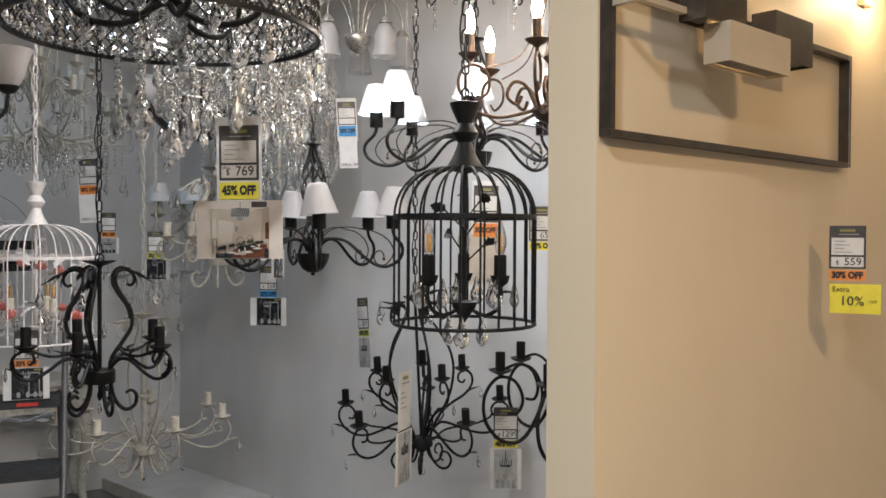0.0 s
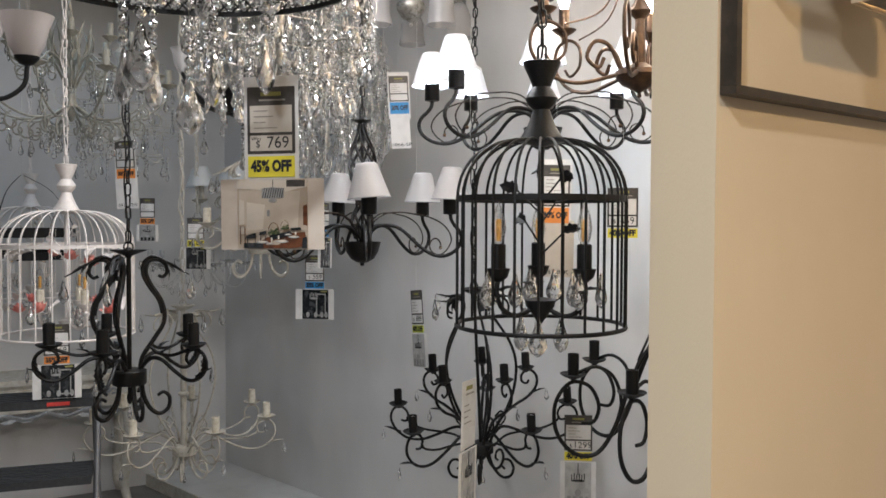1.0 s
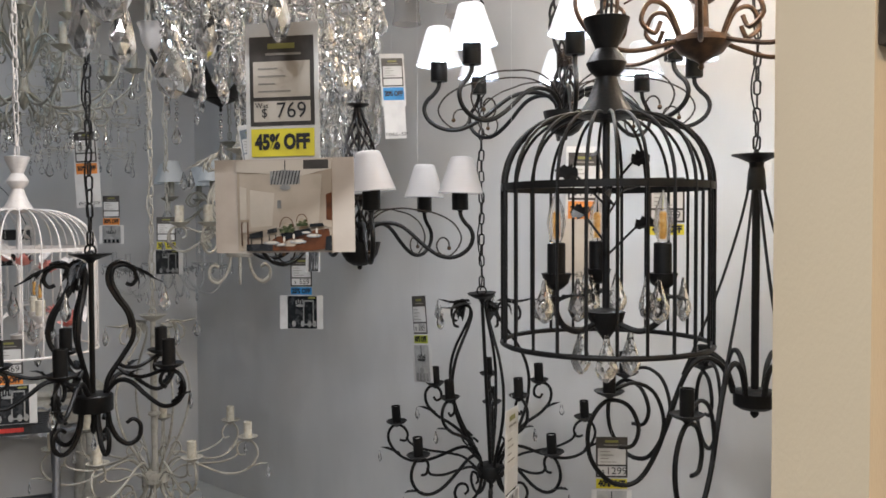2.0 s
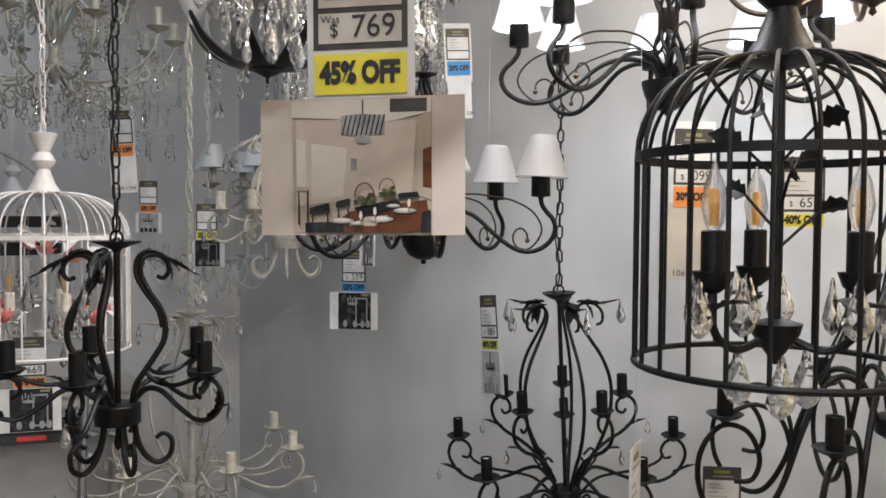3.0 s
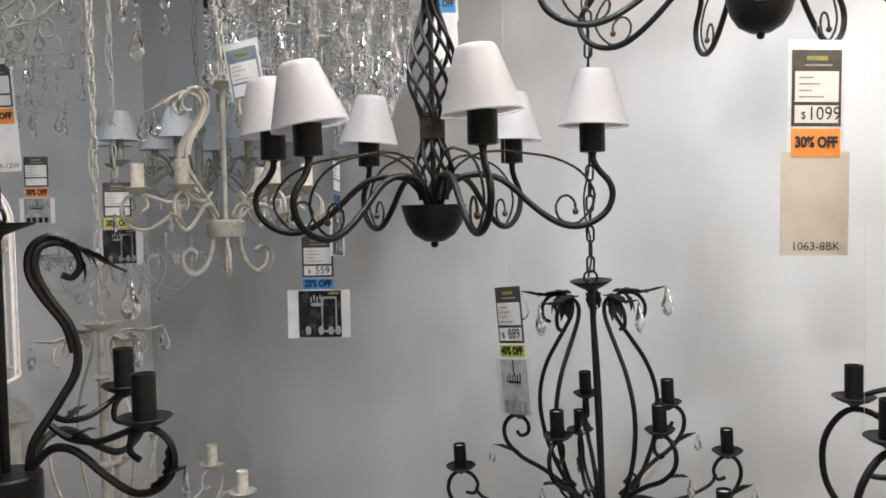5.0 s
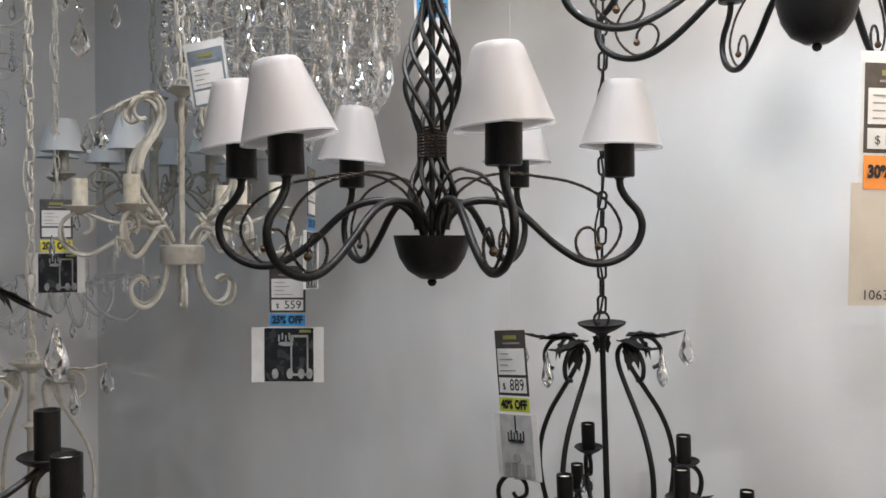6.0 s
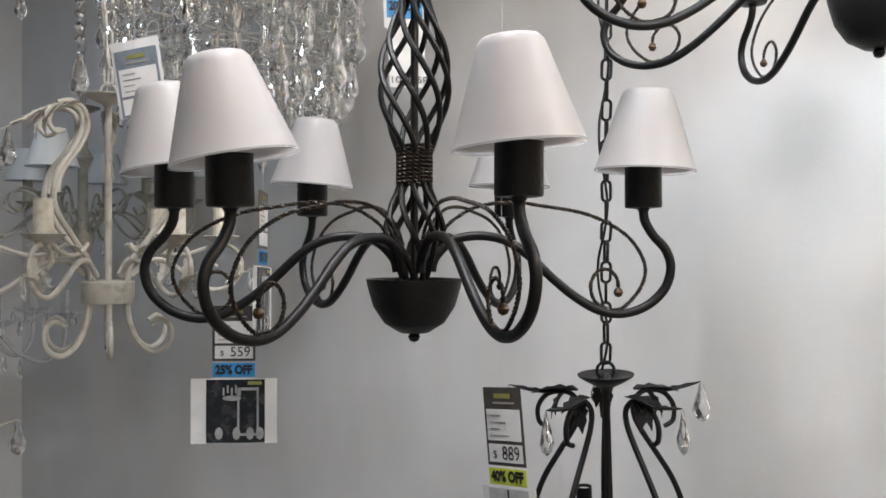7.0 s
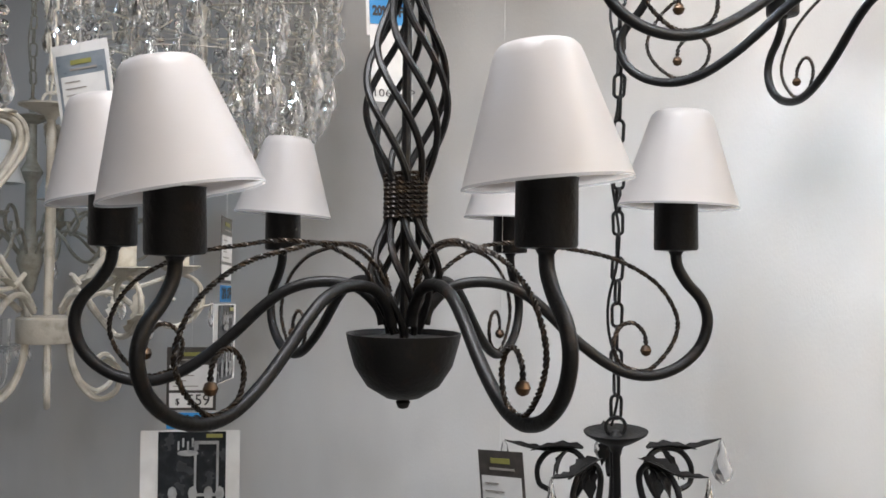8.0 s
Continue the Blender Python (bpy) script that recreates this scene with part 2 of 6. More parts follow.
class Shape:
    """Collects vertices and faces for one mesh."""

    def __init__(self):
        self.v, self.f, self.flat, self.extra = [], [], False, []

    def side(self, name):
        """A piece that grows from this one but stays a mesh of its own."""
        s = Shape()
        self.extra.append((name, s))
        return s

    def add(self, verts, faces):
        k = len(self.v)
        self.v.extend(verts)
        self.f.extend([tuple(i + k for i in f) for f in faces])
        return self

    def box(self, cx, cy, cz, sx, sy, sz, m=None):
        vs = [Vector((cx + sx * i / 2, cy + sy * j / 2, cz + sz * k / 2)) for i in (-1, 1) for j in (-1, 1) for k in (-1, 1)]
        if m:
            vs = [m @ v for v in vs]
        return self.add(vs, [(0, 1, 3, 2), (4, 6, 7, 5), (0, 4, 5, 1), (2, 3, 7, 6), (0, 2, 6, 4), (1, 5, 7, 3)])

    def lathe(self, profile, seg=20, at=(0, 0, 0), m=None, cap=True):
        vs, fs = [], []
        for r, z in profile:
            for i in range(seg):
                a = 2 * math.pi * i / seg
                v = Vector((at[0] + r * math.cos(a), at[1] + r * math.sin(a), at[2] + z))
                vs.append(m @ v if m else v)
        for j in range(len(profile) - 1):
            for i in range(seg):
                k = (i + 1) % seg
                fs.append((j * seg + i, j * seg + k, (j + 1) * seg + k, (j + 1) * seg + i))
        if cap:
            fs.append(tuple(range(seg))[::-1])
            fs.append(tuple((len(profile) - 1) * seg + i for i in range(seg)))
        return self.add(vs, fs)

    def tube(self, pts, r, seg=8, closed=False):
        pts = [Vector(p) for p in pts]
        n = len(pts)
        rs = list(r) if isinstance(r, (list, tuple)) else [r] * n
        if len(rs) == 2 and n != 2:
            rs = [rs[0] + (rs[1] - rs[0]) * i / (n - 1) for i in range(n)]
        vs, fs, side = [], [], None
        for i, p in enumerate(pts):
            if closed:
                t = pts[(i + 1) % n] - pts[i - 1]
            else:
                t = pts[min(i + 1, n - 1)] - pts[max(i - 1, 0)]
            t = t.normalized() if t.length > 1e-9 else Vector((0, 0, 1))
            if side is None:
                side = t.orthogonal().normalized()
            side = side - t * side.dot(t)
            side = side.normalized() if side.length > 1e-6 else t.orthogonal().normalized()
            up = t.cross(side)
            for j in range(seg):
                a = 2 * math.pi * j / seg
                vs.append(p + (side * math.cos(a) + up * math.sin(a)) * rs[i])
        for i in range(n if closed else n - 1):
            k = (i + 1) % n
            for j in range(seg):
                l = (j + 1) % seg
                fs.append((i * seg + j, i * seg + l, k * seg + l, k * seg + j))
        if not closed:
            fs.append(tuple(range(seg))[::-1])
            fs.append(tuple((n - 1) * seg + j for j in range(seg)))
        return self.add(vs, fs)

    def rope(self, pts, r, pitch=0.011, seg=4):
        """Two wires twisted round one another along a path."""
        pts = resample(pts, pitch / 7)
        for start in (0, math.pi):
            line, side = [], None
            for i, p in enumerate(pts):
                t = (pts[min(i + 1, len(pts) - 1)] - pts[max(i - 1, 0)]).normalized()
                side = t.orthogonal().normalized() if side is None else (side - t * side.dot(t)).normalized()
                a = start + 2 * math.pi * i / 7
                line.append(p + (side * math.cos(a) + t.cross(side) * math.sin(a)) * r * 0.5)
            self.tube(line, r * 0.56, seg)
        return self

    def leaf(self, base, way, up, length, width, droop=0.3, thick=0.0012):
        """A small lobed metal leaf, folded along its rib and bent at the tip."""
        base, way, up = Vector(base), Vector(way).normalized(), Vector(up).normalized()
        side = way.cross(up).normalized()
        up = side.cross(way)
        vs, fs = [], []
        ws = (0.25, 0.8, 0.62, 1.0, 0.66, 0.78, 0.35, 0.05)
        n = len(ws)
        for s in (0, 1):
            for i, w in enumerate(ws):
                u = i / (n - 1)
                c = base + way * length * u - up * (droop * length * u * u) - up * thick * s
                e = up * 0.22 * width * w
                vs += [c - side * width / 2 * w + e, c, c + side * width / 2 * w + e]
        for s in (0, 1):
            for i in range(n - 1):
                for j in (0, 1):
                    a = s * 3 * n + i * 3 + j
                    q = (a, a + 1, a + 4, a + 3)
                    fs.append(q if s else q[::-1])
        for i in range(n - 1):
            for j in (0, 2):
                a, b = i * 3 + j, (i + 1) * 3 + j
                fs.append((a, b, b + 3 * n, a + 3 * n))
        return self.add(vs, fs)

    def facets(self, profile, seg=8):
        """A cut stone: rings turned by half a step from one another, joined by triangles."""
        vs, fs = [], []
        for j, (r, z) in enumerate(profile):
            for i in range(seg):
                a = 2 * math.pi * (i + 0.5 * (j % 2)) / seg
                vs.append(Vector((r * math.cos(a), r * math.sin(a), z)))
        for j in range(len(profile) - 1):
            for i in range(seg):
                k = (i + 1) % seg
                a, b, c, d = j * seg + i, j * seg + k, (j + 1) * seg + i, (j + 1) * seg + k
                fs += [(a, b, c), (b, d, c)] if j % 2 == 0 else [(a, d, c), (a, b, d)]
        fs += [tuple(range(seg))[::-1], tuple((len(profile) - 1) * seg + i for i in range(seg))]
        return self.add(vs, fs)

    def mesh(self, name, mat, smooth=True):
        me = bpy.data.meshes.new(name)
        me.from_pydata([tuple(v) for v in self.v], [], self.f)
        me.materials.append(mat)
        if smooth and not self.flat:
            me.polygons.foreach_set("use_smooth", [True] * len(me.polygons))
            me.update()
            me.set_sharp_from_angle(angle=radians(42))
        me.update()
        if self.extra:
            PIECES[me.name] = [(nm, s.mesh(nm, mat, smooth)) for nm, s in self.extra]
        return me


def resample(pts, step):
    pts = [Vector(p) for p in pts]
    out, left = [pts[0]], 0.0
    for a, b in zip(pts, pts[1:]):
        d = (b - a).length
        s = step - left
        while s <= d:
            out.append(a.lerp(b, s / d))
            s += step
        left = d - (s - step)
    return out


def curve(pts, n=6):
    """Catmull-Rom through the points."""
    pts = [Vector(p) for p in pts]
    out = []
    for i in range(len(pts) - 1):
        a, b, c, d = pts[max(i - 1, 0)], pts[i], pts[i + 1], pts[min(i + 2, len(pts) - 1)]
        for k in range(n):
            t = k / n
            out.append(0.5 * ((2 * b) + (c - a) * t + (2 * a - 5 * b + 4 * c - d) * t * t + (3 * b - a - 3 * c + d) * t ** 3))
    return out + [pts[-1]]


def rz(pts):
    """Points (radius, height) as points in the x-z plane."""
    return [(p[0], p[2] if len(p) > 2 else 0.0, p[1]) for p in pts]


def part(name, shape, mat, parent, label="", m=None, smooth=True):
    """One mesh object under a thing; shape may be a ready mesh that alike parts share."""
    me = shape if isinstance(shape, bpy.types.Mesh) else shape.mesh(name, mat, smooth)
    ob = new(name, me)
    ob.parent = parent
    if m is not None:
        ob.matrix_basis = m
    if label:
        ob["label"] = label
    for nm, piece in PIECES.get(me.name, ()):
        new(nm, piece).parent = ob
    return ob


def lean(t, pivot, rx, ry):
    """Lets a hanging thing lean about a point on its axis; chain and ceiling rose stay plumb."""
    turn = pose(0, 0, pivot) @ pose(0, 0, 0, rx, ry, 0) @ pose(0, 0, -pivot)
    back = turn.inverted()
    t.matrix_basis = t.matrix_basis @ turn
    for ob in t.children:
        if ob.name.split(".")[0] in ("chain_link", "flex", "ceiling_rose"):
            ob.matrix_basis = back @ ob.matrix_basis


def thing(name, place, label, category, group="", turn=0.0):
    ob = new(name)
    ob.empty_display_size = 0.05
    ob.matrix_basis = pose(*place, 0, 0, turn)
    return tagged(ob, label, category, group)


def spin(i, n, start=0.0):
    return pose(0, 0, 0, 0, 0, start + 360.0 * i / n)


def sharp(shape, name, mat):
    return shape.mesh(name, mat, smooth=False)


DROP = sharp(Shape().facets([(0.0008, 0), (0.0035, -0.004), (0.0055, -0.014), (0.0105, -0.03), (0.011, -0.038), (0.007, -0.047), (0.001, -0.052)], 6), "crystal_drop", CRYSTAL)
BEAD = sharp(Shape().facets([(0.002, 0.0075), (0.006, 0.0045), (0.0078, 0), (0.006, -0.0045), (0.002, -0.0075)], 7), "crystal_bead", CRYSTAL)
PENDELOQUE = sharp(Shape().facets([(0.002, 0), (0.005, -0.006), (0.007, -0.016), (0.0125, -0.03), (0.0175, -0.043), (0.0185, -0.053), (0.013, -0.064), (0.003, -0.071)], 8), "crystal_pendant", CRYSTAL)


def crystal(parent, at, data=None, size=1.0, label=""):
    """A cut-glass drop on a small wire hook."""
    data = data or DROP
    ob = part("crystal_drop", data, CRYSTAL, parent, label, Matrix.Translation(at) @ pose(0, 0, 0, 0, 0, (hash_of(at) * 360)) @ Matrix.Diagonal((size, size * (1 if data is BEAD else 0.6), size, 1)))
    return ob


def hash_of(at):
    return (math.sin(at[0] * 127.1 + at[1] * 311.7 + at[2] * 74.7) * 43758.5453) % 1.0


def link_mesh(length, width, wire, mat):
    h, w = length / 2 - wire, width / 2 - wire
    pts = []
    for i in range(16):
        a = 2 * math.pi * i / 16
        pts.append((w * math.cos(a), 0, math.copysign(h - w, math.sin(a)) + w * math.sin(a)))
    return Shape().tube(pts, wire, 6, True).mesh("chain_link", mat)


LINKS = {}


def chain(parent, z0, z1, mat, length=0.044, width=0.023, wire=0.0029, cord=None):
    """Links from z0 up to z1, each turned a quarter, with the flex beside them."""
    key = (mat.name, length)
    if key not in LINKS:
        LINKS[key] = link_mesh(length, width, wire, mat)
    z, i = z0 + length / 2, 0
    while z < z1:
        part("chain_link", LINKS[key], mat, parent, "", pose(0, 0, z, 0, 3 * math.sin(i * 2.3), 90 * (i % 2) + 12 * math.sin(i * 1.7)))
        z += length - 2.3 * wire
        i += 1
    n = max(4, int((z1 - z0) / 0.05))
    pts = [(0.009 * math.sin(k * 1.3) - 0.006, 0.006 * math.cos(k * 1.9), z0 - 0.01 + (z1 - z0 + 0.01) * k / n) for k in range(n + 1)]
    part("flex", Shape().tube(curve(pts, 3), 0.0024, 6), cord or mat, parent, "thin electric flex threaded through the chain")


def canopy_and_chain(parent, z_top, base_z, mat, cord=None, **kw):
    """The chain up to the ceiling and the cover plate there. base_z: height of the thing's origin."""
    top = CEILING - base_z
    part("ceiling_rose", Shape().lathe([(0.012, -0.05), (0.03, -0.04), (0.055, -0.012), (0.058, -0.001)], 20, (0, 0, top)), mat, parent)
    chain(parent, z_top, top - 0.045, mat, cord=cord, **kw)


def candle(parent, m, mat, cup_mat, height=0.062, r=0.0165, pan=0.04, glow=None, pan_label=""):
    """A drip pan with its candle sleeve and the lamp socket in it."""
    part("drip_pan", Shape().lathe([(0.006, -0.018), (0.012, -0.012), (pan * 0.75, -0.004), (pan, 0.004), (pan * 0.97, 0.0055), (pan * 0.7, 0.0005), (0.014, 0.0)], 20), cup_mat, parent, pan_label, m)
    part("candle_sleeve", Shape().lathe([(r, 0), (r, height), (r * 0.86, height), (r * 0.84, height - 0.012)], 16), mat, parent, "", m)
    part("socket", Shape().lathe([(r * 0.8, 0.01), (r * 0.8, height - 0.006), (r * 0.3, height - 0.004)], 12), SOCKET, parent, "", m)
    if glow:
        part("bulb", Shape().lathe([(0.006, height - 0.004), (0.012, height + 0.01), (0.0165, height + 0.03), (0.012, height + 0.058), (0.003, height + 0.082)], 12), glow, parent, "lit candle bulb", m)


_text = {}


def lettering(text, size, mat, parent, x, z, name="lettering", y=-0.0016, bold=0.0, width=0.0):
    """Flat letters in the x-z plane, facing -y, centred on x."""
    key = (text, round(size, 4), mat.name, bold, width)
    if key not in _text:
        cu = bpy.data.curves.new("lettering", "FONT")
        cu.body, cu.size, cu.align_x, cu.align_y, cu.offset, cu.resolution_u = text, size, "CENTER", "CENTER", bold, 3
        tmp = bpy.data.objects.new("lettering", cu)
        scene.collection.objects.link(tmp)
        bpy.context.view_layer.update()
        me = bpy.data.meshes.new_from_object(tmp)
        bpy.data.objects.remove(tmp)
        me.materials.clear()
        me.materials.append(mat)
        xs = [v.co.x for v in me.vertices]
        if width and xs:
            k = width / (max(xs) - min(xs))
            for v in me.vertices:
                v.co.x *= k
        _text[key] = me
    return part(name, _text[key], mat, parent, "", pose(x, y, z, 90, 0, 0))


def sheet(name, parent, x, z, w, h, mat, y=0.0, thick=0.0008, label="", bend=0.0):
    """A thin card in the x-z plane, slightly curled."""
    s = Shape()
    n = 6
    vs, fs = [], []
    for k in (0, 1):
        for j in range(n + 1):
            for i in (0, 1):
                u = j / n - 0.5
                vs.append((x + w * (i - 0.5), y + bend * (u * u * 4 - 1) * h + k * thick, z + h * u))
    o = 2 * (n + 1)
    for j in range(n):
        a = 2 * j
        fs += [(a, a + 1, a + 3, a + 2), (o + a, o + a + 2, o + a + 3, o + a + 1), (a, a + 2, o + a + 2, o + a), (a + 1, o + a + 1, o + a + 3, a + 3)]
    fs += [(0, o, o + 1, 1), (2 * n, 2 * n + 1, o + 2 * n + 1, o + 2 * n)]
    s.add(vs, fs)
    return part(name, s, mat, parent, label, smooth=False)

# ---- the place ----
CORNER = Vector((-2.6, 5.5, 0))
ALONG, OUT = Vector((0.843, -0.537, 0)), Vector((-0.537, -0.843, 0))  # along the display wall; along the side wall
PLAN = Matrix(((ALONG.x, OUT.x, 0, CORNER.x), (ALONG.y, OUT.y, 0, CORNER.y), (0, 0, 1, 0), (0, 0, 0, 1)))
LONG, DEEP = 8.0, 8.5


def slab(name, u0, u1, v0, v1, z0, z1, mat, label, category):
    s = Shape().box((u0 + u1) / 2, (v0 + v1) / 2, (z0 + z1) / 2, u1 - u0, v1 - v0, z1 - z0, PLAN)
    return tagged(new(name, s.mesh(name, mat, smooth=False)), label, category, kind="structure")


slab("floor", -2.7, LONG + 0.2, -0.2, DEEP + 0.2, -0.12, 0, FLOOR, "dark grey worn shop floor", "floor")
slab("ceiling", -2.7, LONG + 0.2, -0.2, DEEP + 0.2, CEILING, CEILING + 0.12, CEIL, "plain white painted shop ceiling", "ceiling")
slab("wall_display", -0.15, LONG, -0.15, 0, 0, CEILING, WALL, "pale grey streaky painted display wall", "wall")
side_m = Matrix.Translation(CORNER) @ pose(0, 0, 0, 0, 0, 222.2)
sw = Shape().box(4.5, -0.075, CEILING / 2, 9.0, 0.15, CEILING, side_m)
tagged(new("wall_side", sw.mesh("wall_side", WALL, smooth=False)), "pale grey painted side wall beside the display", "wall", kind="structure")
# Two added walls out of view close the room and give dark reflections.
slab("wall_behind", -2.6, LONG, DEEP, DEEP + 0.15, 0, CEILING, UNSEEN_WALL, "unseen dark wall added to close the shop's end", "wall")
slab("wall_far_side", LONG, LONG + 0.15, -0.15, DEEP + 0.15, 0, CEILING, UNSEEN_WALL, "unseen dark wall added opposite the side wall", "wall")
slab("platform", -0.1, 4.2, 0.003, 0.5, 0.0, 0.078, PLINTH, "low white glossy platform along the display wall", "platform")
slab("platform_edge", -0.1, 4.2, 0.502, 0.512, 0.003, 0.082, CARVED, "pale edging strip of the low platform", "trim")

# partition with the yellow face
P_LEFT = Vector((-0.005, 1.867, 0))
P_ALONG, P_OUT = Vector((0.64, 0.768, 0)), Vector((0.768, -0.64, 0))
P_THICK, P_LONG = 0.13, 1.72
P_CORNER = P_LEFT + P_OUT * P_THICK
# local x runs along the face, local -y points out of it
FACE = Matrix(((P_ALONG.x, -P_OUT.x, 0, P_CORNER.x), (P_ALONG.y, -P_OUT.y, 0, P_CORNER.y), (0, 0, 1, 0), (0, 0, 0, 1)))
pt = Shape().box(P_LONG / 2, P_THICK / 2, CEILING / 2, P_LONG, P_THICK, CEILING, FACE)
tagged(new("wall_partition", pt.mesh("wall_partition", YELLOW, smooth=False)), "cream-yellow painted partition wall end", "wall", kind="structure")


# An added fitting out of view that carries one fill lamp.
def downlight(x, y, watts, colour, width):
    t = thing("added_downlight", (x, y, CEILING), "unseen round white ceiling downlight, added as fill light", "downlight", "downlights in the ceiling")
    part("trim_ring", Shape().lathe([(0.085, -0.001), (0.085, -0.008), (0.07, -0.012), (0.066, -0.004)], 24, cap=False), SOCKET, t)
    part("diffuser", Shape().lathe([(0.064, -0.006), (0.064, -0.004)], 24), FILL_DISC, t)
    lamp("downlight_lamp", "AREA", (x, y, CEILING - 0.02), (x, y, 0), watts * LIGHT, colour, width)


LIGHT = 1.55
for row in FILL_DOWNLIGHTS:
    downlight(*row)

# ---- price tags ----


def price_tag(place, label, price="", off="", off_mat=None, picture="", code="", turn=0.0, tilt=0.0, width=0.09, brand_bars=True, lean=0.0, ratio=1.3, off_h=0.028, slip=(0.0, 0.12), slip_mat=None, photo_w=0.17, photo_h=0.13, thread=True, border=False, word="", print_mat=None, box_mat=None):
    """A printed shop tag on a nylon thread; the place is its top edge."""
    t = thing("price_tag", (0, 0, 0), label, "price tag", "price tags")
    t.matrix_basis = pose(*place, lean, tilt, turn)
    w = width
    h = w * ratio
    below = h + (off_h + 0.006 if off else 0) + (0.13 if picture else 0.02 if code else 0)
    below -= 0.12 if picture else 0
    if border or code:
        sheet("backing_sheet", t, 0, -below / 2 + 0.009, w * 1.14, below + 0.018, PAPER, 0.0016, bend=0.004)
    sheet("printed_label", t, 0, -h / 2, w, h, print_mat or LABEL_DARK, 0)
    if brand_bars:
        sheet("logo_bar", t, 0, -h * 0.11, w * 0.42, h * 0.06, OLIVE_INK, -0.0012)
        sheet("logo_bar", t, w * 0.03, -h * 0.2, w * 0.55, h * 0.025, GREY_INK, -0.0012)
    sheet("description_box", t, 0, -h * 0.48, w * 0.88, h * 0.4, box_mat or PAPER, -0.0012)
    for k, ln in enumerate((0.3, 0.42, 0.26, 0.5)):
        sheet("text_bar", t, -w * 0.36 + w * ln / 2, -h * (0.36 + 0.085 * k), w * ln, h * 0.016, GREY_INK, -0.0022)
    sheet("price_box", t, 0, -h * 0.84, w * 0.88, h * 0.23, box_mat or PAPER, -0.0012)
    if price:
        lettering("$", h * 0.14, INK, t, -w * 0.27, -h * 0.86, y=-0.0024)
        lettering(price, h * 0.25, INK, t, w * 0.15, -h * 0.84, y=-0.0024, width=w * 0.15 * len(price))
    if word:
        lettering(word, h * 0.085, INK, t, -w * 0.31, -h * 0.775, y=-0.0024)
    z = -h - 0.004
    if off:
        sheet("discount_label", t, 0, z - off_h / 2, w * 0.98, off_h, off_mat, -0.0008)
        lettering(off, min(0.026, off_h * 0.86), INK, t, 0, z - off_h / 2, y=-0.002, bold=0.0014, width=w * 0.86)
        z -= off_h + 0.003
    if picture:
        photo(t, picture, 0.0, z - photo_h / 2, photo_w, photo_h)
    if code:
        sheet("paper_slip", t, 0, z - slip[1] / 2 + 0.012, slip[0] or w, slip[1], slip_mat or PAPER, 0.0004)
        lettering(code, 0.021, INK, t, 0.002, z - slip[1] + 0.028, y=-0.0014, width=min(w, 0.085))
    if not thread:
        return t
    up = t.matrix_basis.inverted() @ Vector((place[0], place[1], CEILING - 0.001))
    part("thread", Shape().tube([(0, 0.0008, 0), (up.x * 0.5, up.y * 0.5 + 0.0008, up.z * 0.5), tuple(up)], 0.0004, 4), STRING, t)
    return t


def disc(name, parent, x, z, rx, rz_, mat, y, n=14):
    s = Shape()
    s.lathe([(1, -0.0003), (1, 0.0003)], n, m=Matrix.Translation((x, y, z)) @ pose(0, 0, 0, 90, 0, 0) @ Matrix.Diagonal((rx, rz_, 1, 1)))
    return part(name, s, mat, parent, smooth=False)


